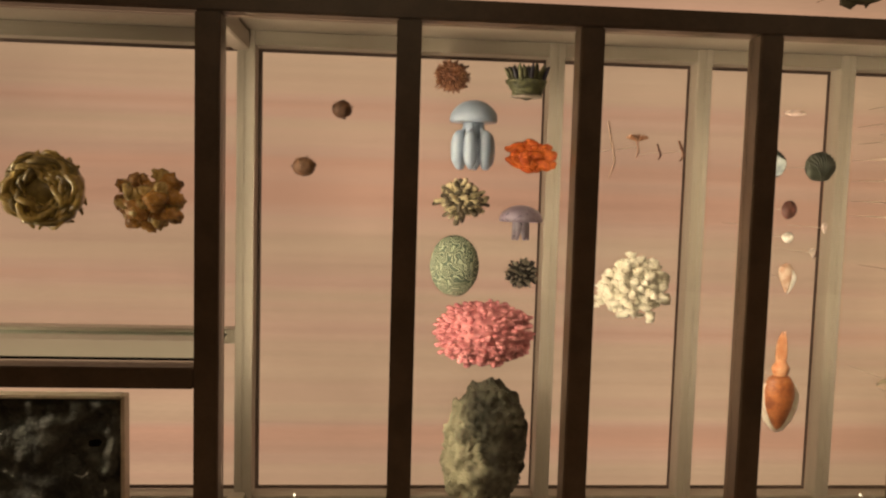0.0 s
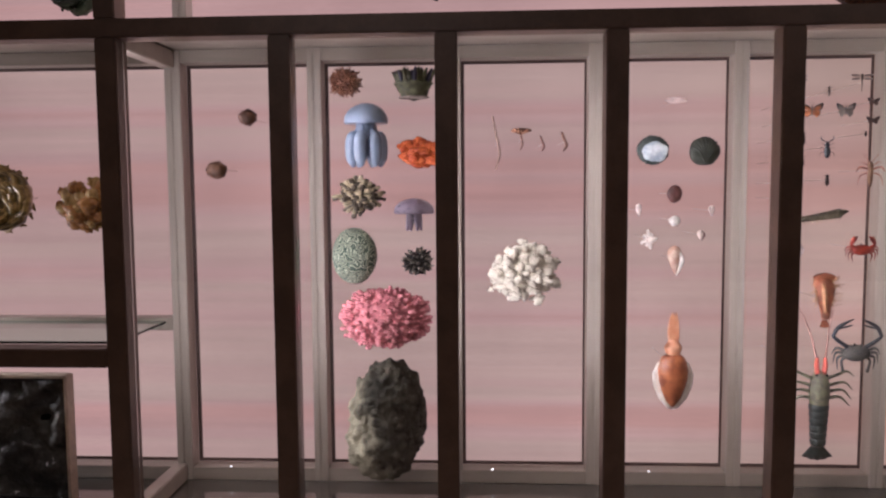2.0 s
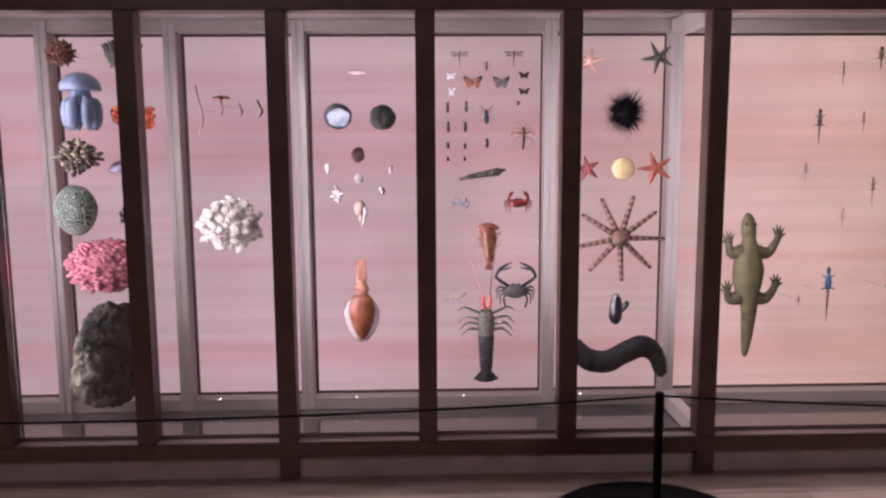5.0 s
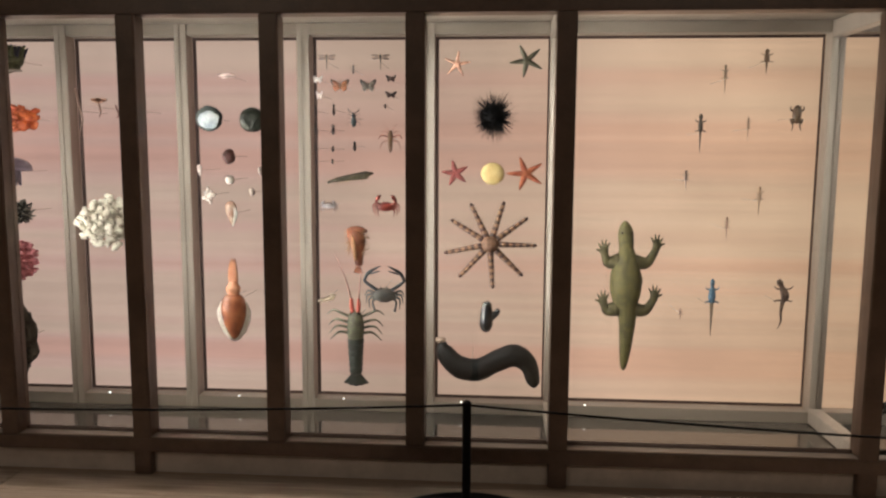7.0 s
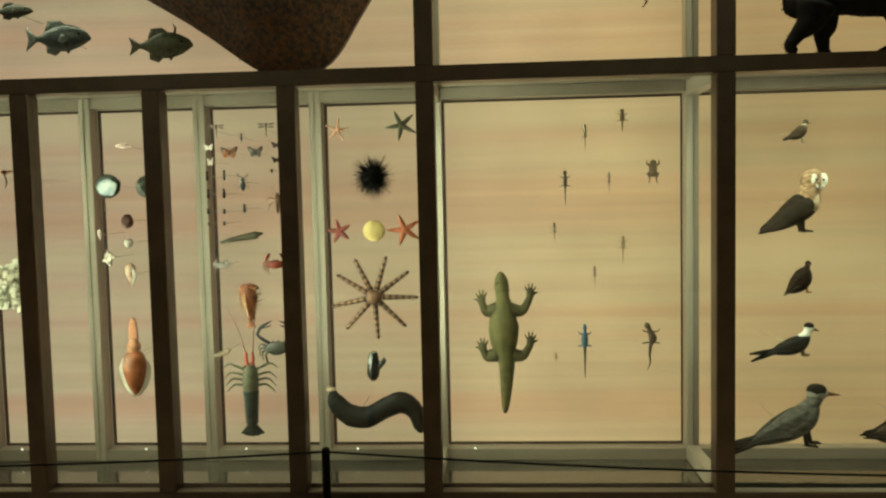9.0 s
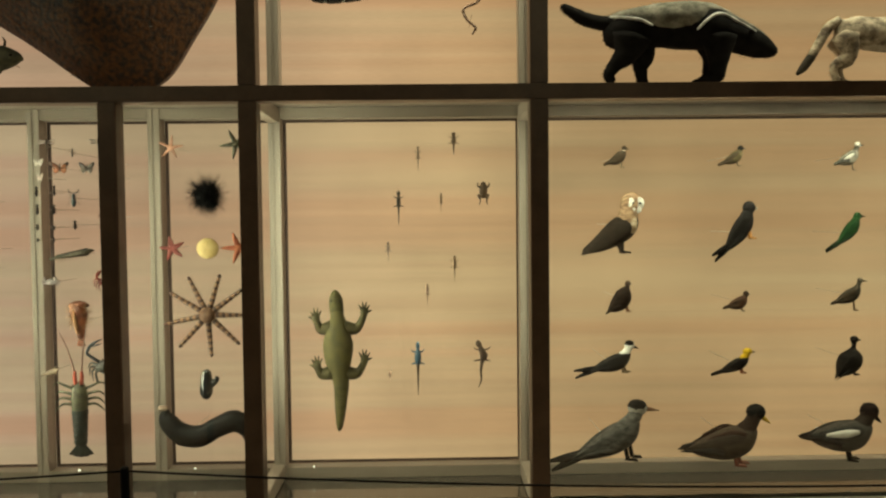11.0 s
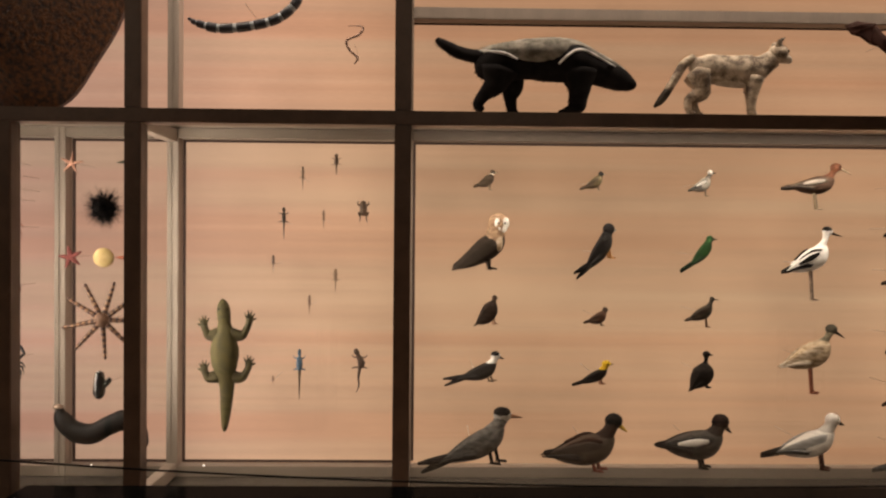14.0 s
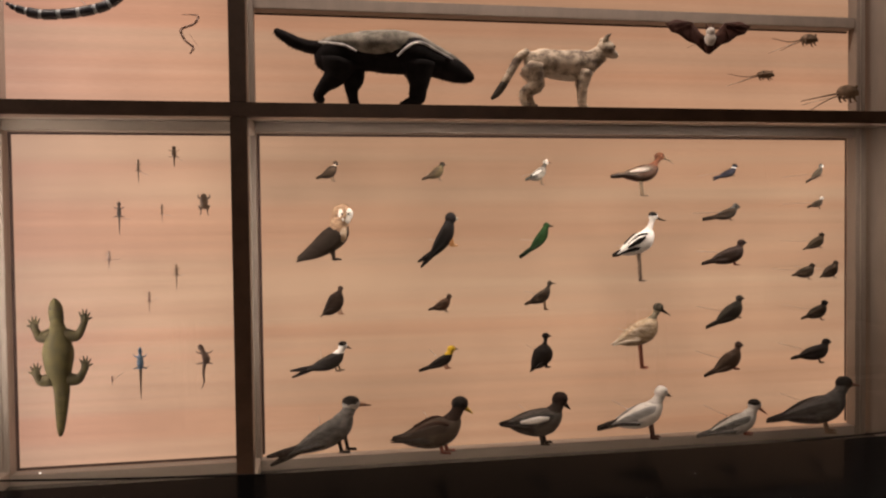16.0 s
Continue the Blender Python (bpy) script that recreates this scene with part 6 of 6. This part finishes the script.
bird(6.167, 1.179, 0.308, 0.370, "black and white avocet specimen on long legs", WHITE, WHITE, WHITE, DARK, F(0.30, 0.22, 0.16), None, DARK, pitch=32, tail=0.6, neck=0.85, neck_ang=72, headr=0.22, bill_len=0.6, bill_ang=-22, legs=1.45, bar=DARK, back=DARK, cap=DARK, leg_x=-0.28, hook=-0.06)
bird(6.634, 1.358, 0.224, 0.095, "grey-brown cuckoo specimen with a level tail", F(0.12, 0.10, 0.08), BROWN, GREY, DARK, HORN, pitch=20, tail=1.2, neck=0.2, neck_ang=40, bill_len=0.15, legs=0.25, fat=0.36, tail_pitch=8)
bird(6.650, 1.139, 0.270, 0.141, "plump brown pigeon specimen", F(0.085, 0.055, 0.045), F(0.075, 0.05, 0.04), F(0.10, 0.06, 0.05), DARK, REDLEG, pitch=25, tail=0.8, neck=0.42, headr=0.22, bill_len=0.14, legs=0.32, fat=0.46)
bird(7.184, 1.192, 0.137, 0.097, "small dark finch specimen", F(0.10, 0.075, 0.045), BROWN, BROWN, DARK, HORN, pitch=35, tail=0.65, neck=0.28, bill_len=0.13, legs=0.32)
bird(7.122, 1.027, 0.147, 0.090, "small plump dark sparrow specimen", F(0.09, 0.065, 0.045), BROWN, BROWN, DARK, HORN, pitch=18, tail=0.6, neck=0.25, bill_len=0.13, legs=0.35, fat=0.5)
bird(7.278, 1.036, 0.118, 0.097, "small plump dark sparrow specimen", F(0.085, 0.06, 0.04), BROWN, BROWN, DARK, HORN, pitch=32, tail=0.45, neck=0.25, bill_len=0.13, legs=0.35, fat=0.5)
bird(4.545, 0.930, 0.125, 0.158, "dark brown quail specimen with a short tail", F(0.055, 0.032, 0.022), F(0.05, 0.03, 0.02), F(0.10, 0.06, 0.04), HORN, col(0.35, 0.16, 0.08), pitch=44, tail=0.25, neck=0.4, headr=0.2, bill_len=0.12, legs=0.45, fat=0.58)
bird(5.091, 0.908, 0.128, 0.095, "small reddish-brown finch specimen", F(0.22, 0.11, 0.07), F(0.14, 0.08, 0.05), F(0.16, 0.10, 0.07), HORN, HORN, pitch=22, tail=0.75, neck=0.3, bill_len=0.14, legs=0.35)
bird(5.619, 0.933, 0.176, 0.153, "grey-brown wader specimen with a straight bill", F(0.095, 0.075, 0.055), BROWN, F(0.14, 0.11, 0.08), DARK, col(0.22, 0.12, 0.06), pitch=28, tail=0.65, neck=0.55, headr=0.2, bill_len=0.45, legs=0.75, fat=0.4)
bird(6.174, 0.703, 0.334, 0.348, "buff-white long-legged bird specimen with dark bill", F(0.55, 0.44, 0.31, (0.28, 0.20, 0.12)), F(0.50, 0.42, 0.32, (0.26, 0.19, 0.12)), F(0.16, 0.14, 0.10), DARK, col(0.40, 0.14, 0.08), F(0.30, 0.26, 0.18), F(0.60, 0.52, 0.42), pitch=28, tail=0.4, neck=0.7, neck_ang=60, headr=0.23, bill_len=0.5, bill_ang=-32, legs=1.15, fat=0.48, leg_x=-0.25)
bird(6.655, 0.816, 0.231, 0.181, "dark green-brown dove specimen", F(0.07, 0.06, 0.045), F(0.06, 0.05, 0.04), F(0.10, 0.085, 0.07), DARK, HORN, pitch=40, tail=0.95, neck=0.35, headr=0.22, bill_len=0.14, legs=0.12, fat=0.42)
bird(7.191, 0.810, 0.169, 0.113, "small dark bulbul specimen", F(0.065, 0.05, 0.035), BROWN, DARK, DARK, HORN, pitch=26, tail=0.75, neck=0.3, bill_len=0.16, legs=0.4)
bird(4.487, 0.643, 0.305, 0.178, "dark grey tern specimen with white throat", F(0.05, 0.045, 0.042), F(0.05, 0.045, 0.042), WHITE, DARK, HORN, WHITE, F(0.035, 0.03, 0.03), pitch=24, tail=1.3, neck=0.5, headr=0.24, bill_len=0.3, bill_ang=-22, legs=0.35, fork=True, cap=DARK, fat=0.38, leg_x=0.3)
bird(5.079, 0.623, 0.210, 0.133, "yellow and black oriole specimen", DARK, DARK, F(0.75, 0.48, 0.03), HORN, col(0.35, 0.12, 0.05), F(0.70, 0.44, 0.03), DARK, pitch=32, tail=0.85, neck=0.42, headr=0.27, bill_len=0.26, legs=0.4, fat=0.34)
bird(5.620, 0.633, 0.125, 0.211, "black upright cormorant-like bird specimen", F(0.02, 0.016, 0.014), DARK, F(0.022, 0.018, 0.016), DARK, DARK, None, DARK, pitch=60, tail=0.25, neck=0.85, neck_ang=80, headr=0.25, bill_len=0.24, bill_ang=-6, legs=0.22, fat=0.68, leg_x=-0.4)
bird(6.645, 0.557, 0.238, 0.195, "warm brown turtle dove specimen", F(0.12, 0.075, 0.05), F(0.10, 0.065, 0.045), F(0.15, 0.09, 0.07), DARK, REDLEG, pitch=36, tail=0.9, neck=0.4, headr=0.22, bill_len=0.14, legs=0.25, fat=0.42)
bird(7.168, 0.584, 0.255, 0.136, "dark grey shrike specimen", F(0.06, 0.052, 0.05), DARK, DARK, DARK, HORN, pitch=18, tail=0.85, neck=0.36, headr=0.26, bill_len=0.16, legs=0.4)
bird(4.473, 0.287, 0.523, 0.338, "large pale grey tern specimen with black cap", F(0.20, 0.19, 0.175), F(0.165, 0.16, 0.15), F(0.36, 0.34, 0.31), col(0.20, 0.09, 0.04), DARK, F(0.28, 0.265, 0.245), F(0.05, 0.045, 0.04), pitch=34, tail=1.05, neck=0.46, neck_ang=64, headr=0.25, bill_len=0.38, bill_ang=-8, legs=0.5, fork=True, cap=DARK, fat=0.36, leg_x=0.25)
bird(5.041, 0.283, 0.431, 0.290, "brown duck specimen with a black head", F(0.13, 0.095, 0.07), F(0.075, 0.055, 0.042, (0.03, 0.022, 0.018)), F(0.010, 0.010, 0.010), YELLOW, REDLEG, F(0.045, 0.024, 0.018), F(0.04, 0.035, 0.03), pitch=15, tail=0.45, neck=0.6, neck_ang=68, headr=0.26, bill_len=0.32, bill_ang=-38, legs=0.36, fat=0.43, leg_x=0.15, tail_pitch=-4, back=F(0.10, 0.05, 0.035))
bird(5.585, 0.289, 0.387, 0.273, "grey wigeon specimen with a white wing patch", F(0.15, 0.135, 0.12), F(0.07, 0.068, 0.064), F(0.026, 0.012, 0.010), DARK, DARK, F(0.055, 0.04, 0.034), DARK, pitch=8, tail=0.5, tail_pitch=-3, neck=0.5, neck_ang=70, headr=0.28, bill_len=0.28, bill_ang=-42, legs=0.42, fat=0.44, bar=WHITE, leg_x=0.05)
bird(6.133, 0.291, 0.421, 0.285, "white gull specimen with grey wings", F(0.74, 0.71, 0.66), F(0.36, 0.36, 0.35), F(0.80, 0.76, 0.72), DARK, F(0.16, 0.06, 0.05), F(0.60, 0.57, 0.53), F(0.05, 0.045, 0.04), pitch=20, tail=0.95, neck=0.5, headr=0.25, bill_len=0.24, bill_ang=-25, legs=0.68, fat=0.4, leg_x=0.25)
bird(6.696, 0.234, 0.419, 0.201, "pale grey tern specimen with a long red bill", F(0.40, 0.39, 0.36), F(0.27, 0.27, 0.26), F(0.55, 0.52, 0.48), col(0.35, 0.13, 0.07), REDLEG, F(0.5, 0.48, 0.45), F(0.25, 0.25, 0.24), pitch=22, tail=0.8, neck=0.45, headr=0.25, bill_len=0.5, bill_ang=-40, legs=0.25, fat=0.38, cap=DARK, leg_x=0.2)
bird(7.186, 0.280, 0.573, 0.313, "dark grey gull specimen with a black head", F(0.12, 0.115, 0.11), F(0.095, 0.09, 0.085), F(0.025, 0.022, 0.02), col(0.14, 0.06, 0.04), col(0.20, 0.12, 0.07), F(0.12, 0.115, 0.11), F(0.05, 0.045, 0.045), pitch=16, tail=0.75, neck=0.55, headr=0.24, bill_len=0.34, bill_ang=-14, legs=0.5, fat=0.4, leg_x=0.1)


# ---------------------------------------------------------------- upper row
badger(4.780, 2.090, 1.010, 0.393)
wildcat(5.714, 2.092, 0.692, 0.397)
bat(6.599, 2.309, 0.501, 0.185)
rodent(7.109, 2.292, 0.274, 0.099)
rodent(6.845, 2.095, 0.273, 0.077)
rodent(7.321, 1.992, 0.355, 0.145, True)
snake(3.883, 2.247, 0.095, 0.193, "thin pale brown snake specimen", ((0.2, 1.6), (1.1, 1.55), (0.9, 0.9), (0.1, 0.4), (0.3, -0.4), (0.8, -1.0), (0.6, -1.5)), (col(0.35, 0.22, 0.16), col(0.30, 0.18, 0.13)), 0.09)
snake(3.341, 2.442, 0.568, 0.293, "black and pale blue banded sea snake specimen", ((-2.6, -0.6), (-2.2, -0.8), (-1.2, -1.0), (0.3, -0.85), (1.5, -0.45), (2.2, 0.4), (1.4, 1.1), (0.2, 0.9)), (col(0.02, 0.022, 0.03, None, 0.35), col(0.36, 0.40, 0.42, None, 0.35)), 0.2)
fish(1.185, 2.108, 0.316, 0.164, "slate blue-grey reef fish model", col(0.07, 0.08, 0.085, (0.035, 0.04, 0.045), 0.35), tall=0.5, tailc=col(0.15, 0.16, 0.15))
fish(1.676, 2.067, 0.306, 0.175, "olive triggerfish model with a raised spine", col(0.10, 0.095, 0.05, (0.05, 0.05, 0.035), 0.4), tall=0.62, horn=True, tailc=col(0.12, 0.11, 0.07))
fish(0.964, 2.239, 0.216, 0.081, "dark spotted reef fish model", col(0.05, 0.045, 0.035, None, 0.4), tall=0.45)
fish(0.592, 2.112, 0.431, 0.257, "large dark grey reef fish model", col(0.06, 0.055, 0.05, None, 0.4), tall=0.5)
kelp(-0.818, 2.079, 0.279, 0.255, "dark green hanging seaweed model", col(0.05, 0.075, 0.04, None, 0.5), col(0.025, 0.035, 0.022), 60, 0.3, 12)
kelp(-1.237, 2.088, 0.208, 0.220, "dark green feathery seaweed model", col(0.045, 0.06, 0.035, None, 0.5), col(0.025, 0.035, 0.022), 60, 0.3, 15)

# great speckled hide of the ray that hangs in the upper row
def ray_body():
    hide = paint((0.12, 0.042, 0.011), 0.36, 0.0, 0.5, 46.0, 1.0, (0.010, 0.004, 0.002), (1, 1, 1), 0.12, 0.014, shine=0.3)
    m = Model()
    knots = ((2.30, 1.865), (2.475, 1.955), (2.60, 2.13), (2.75, 2.40), (2.86, 2.85), (2.60, 3.15), (1.9, 3.25), (1.2, 3.0), (1.0, 2.66), (1.36, 2.42), (1.83, 2.135), (2.13, 1.925), (2.30, 1.865))
    rim = [(p[0], p[2]) for p in smooth_knots([(a, 0, b, 0) for a, b in knots], 4)[:-1]]
    m.plate(rim, hide, 0.34, 0.0, 0.12, 0.06)
    m.fuzz(500, 0.02, hide, (0, -0.8, -0.3))
    xs, zs = [p[0] for p in rim], [p[1] for p in rim]
    m.place("ray_model", (min(xs) + max(xs)) / 2, (min(zs) + max(zs)) / 2, max(xs) - min(xs), max(zs) - min(zs), "huge dark brown speckled ray model", "ray model", "mounted fish", 2.72, 2)


ray_body()


# framed relief of dark rock in the low west bay
def rock_relief(x0, x1, z0, z1):
    stone = paint((0.075, 0.070, 0.058), 0.6, 0.0, 0.5, 11.0, 1.0, (0.012, 0.011, 0.010), (1, 1, 1), 0.2, 0.02)
    root = tagged(new("rock_relief"), "dark rough rock slab set in a thin metal tray", "rock slab")
    root.location = ((x0 + x1) / 2, 2.67, z0)
    w, h = (x1 - x0) / 2, z1 - z0
    bm = bmesh.new()
    nx, nz = 60, 36
    grid = [[bm.verts.new((-w + 2 * w * i / nx, -0.03 - 0.05 * (0.5 + noise.noise(Vector((5 * i / nx, 0, 4 * j / nz))) + 0.5 * noise.noise(Vector((16 * i / nx, 7, 11 * j / nz)))) * (0 if i in (0, nx) or j in (0, nz) else 1), h * j / nz)) for j in range(nz + 1)] for i in range(nx + 1)]
    for i in range(nx):
        for j in range(nz):
            bm.faces.new((grid[i][j], grid[i + 1][j], grid[i + 1][j + 1], grid[i][j + 1]))
    part("rock_face", bm, stone, root, "uneven black-brown rock surface", True)
    slab("tray_back", -w, w, -0.02, 0.0, 0, h, BLACK, root)
    slab("tray_side", w, w + 0.012, -0.06, 0.0, 0, h + 0.012, PINMAT, root)
    slab("tray_side", -w - 0.012, -w, -0.06, 0.0, 0, h + 0.012, PINMAT, root)
    slab("tray_top", -w, w, -0.06, 0.0, h, h + 0.012, PINMAT, root)


rock_relief(-1.75, -0.892, FLOORZ, 0.545)


# ---------------------------------------------------------------- barrier and table
def cone(bm, z0, r0, z1, r1, seg=40):
    bmesh.ops.create_cone(bm, cap_ends=True, segments=seg, radius1=r0, radius2=r1, depth=z1 - z0, matrix=Matrix.Translation((0, 0, (z0 + z1) / 2)))


def barrier_post(x, y):
    root = tagged(new("barrier_post"), "short black barrier post on a round base", "barrier post", "barrier posts")
    root.location = (x, y, GROUND)
    bm = bmesh.new()
    cone(bm, 0, 0.395, 0.008, 0.395, 64)
    cone(bm, 0.008, 0.395, 0.018, 0.37, 64)
    part("base", bm, BLACK, root, "wide flat round black base")
    bm = bmesh.new()
    cone(bm, 0.018, 0.0155, 0.42 - GROUND, 0.0155, 24)
    cone(bm, 0.42 - GROUND, 0.0155, 0.426 - GROUND, 0.010, 24)
    part("post", bm, BLACK, root, "", False)
    return root


def cord(x0, x1, y, z0, sag):
    m = Model()
    n = 14
    m.tube([(x0 + (x1 - x0) * k / n, 0, -4 * sag * (k / n) * (1 - k / n), 0.0042) for k in range(n + 1)], BLACK, 8, 2)
    m.place("elastic_rope", (x0 + x1) / 2, z0 - sag / 2, x1 - x0, sag + 0.0084, "thin black elastic cord between barrier posts", "rope", "barrier ropes", y, 0)


barrier_post(2.574, 1.907)
barrier_post(-1.65, 1.907)
barrier_post(8.2, 1.907)
cord(-1.65, 2.574, 1.907, 0.411, 0.062)
cord(2.574, 8.2, 1.907, 0.411, 0.098)


def glass_table():
    root = tagged(new("display_table"), "low black table with a mirror-glossy dark glass top", "table")
    root.location = (5.3, 0.165, 0)
    slab("tabletop", -1.88, 1.88, -0.365, 0.365, 0.735, 0.762, TABLETOP, root, "polished black glass top", 0.003)
    slab("apron", -1.85, 1.85, -0.335, 0.335, 0.66, 0.735, BLACK, root)
    for sx in (-1, 1):
        for sy in (-1, 1):
            slab("leg", sx * 1.80 - 0.03, sx * 1.80 + 0.03, sy * 0.29 - 0.03, sy * 0.29 + 0.03, GROUND, 0.66, BLACK, root)


glass_table()


# ---------------------------------------------------------------- floor boards
def floor_boards(x0, x1, y0, y1, long, wide):
    bm = bmesh.new()
    box(bm, 0.0015, long - 0.0015, 0.0015, wide - 0.0015, -0.004, 0.0, 0.0012)
    me = bpy.data.meshes.new("floor_board")
    bm.to_mesh(me)
    bm.free()
    mat, nt, b = node_mat("oiled_boards")
    n, link = nt.nodes, nt.links
    tc, mp, no, info, hsv = n.new("ShaderNodeTexCoord"), n.new("ShaderNodeMapping"), n.new("ShaderNodeTexNoise"), n.new("ShaderNodeObjectInfo"), n.new("ShaderNodeValToRGB")
    mp.inputs["Scale"].default_value = (1.5, 22, 1)
    no.inputs["Scale"].default_value, no.inputs["Detail"].default_value = 2.5, 5
    add = n.new("ShaderNodeMath")
    add.operation = "MULTIPLY_ADD"
    add.inputs[1].default_value = 0.22
    link.new(tc.outputs["Object"], mp.inputs["Vector"])
    link.new(mp.outputs["Vector"], no.inputs["Vector"])
    link.new(info.outputs["Random"], add.inputs[0])
    link.new(no.outputs["Fac"], add.inputs[2])
    hsv.color_ramp.elements[0].position, hsv.color_ramp.elements[1].position = 0.3, 0.95
    hsv.color_ramp.elements[0].color, hsv.color_ramp.elements[1].color = (0.22, 0.15, 0.105, 1), (0.42, 0.32, 0.24, 1)
    link.new(add.outputs[0], hsv.inputs["Fac"])
    link.new(hsv.outputs["Color"], b.inputs["Base Color"])
    b.inputs["Roughness"].default_value = 0.26
    me.materials.append(mat)
    rows, cols = round((y1 - y0) / wide), math.ceil((x1 - x0) / long) + 1
    for j in range(rows):
        for i in range(cols):
            ob = new("floor_board", me)
            ob.parent = floor
            ob.location = (x0 + long * (i - (j * 0.37) % 1.0), y0 + j * wide, GROUND)


floor_boards(-2.8, 8.6, -0.6, 3.0, 1.9, 0.2)
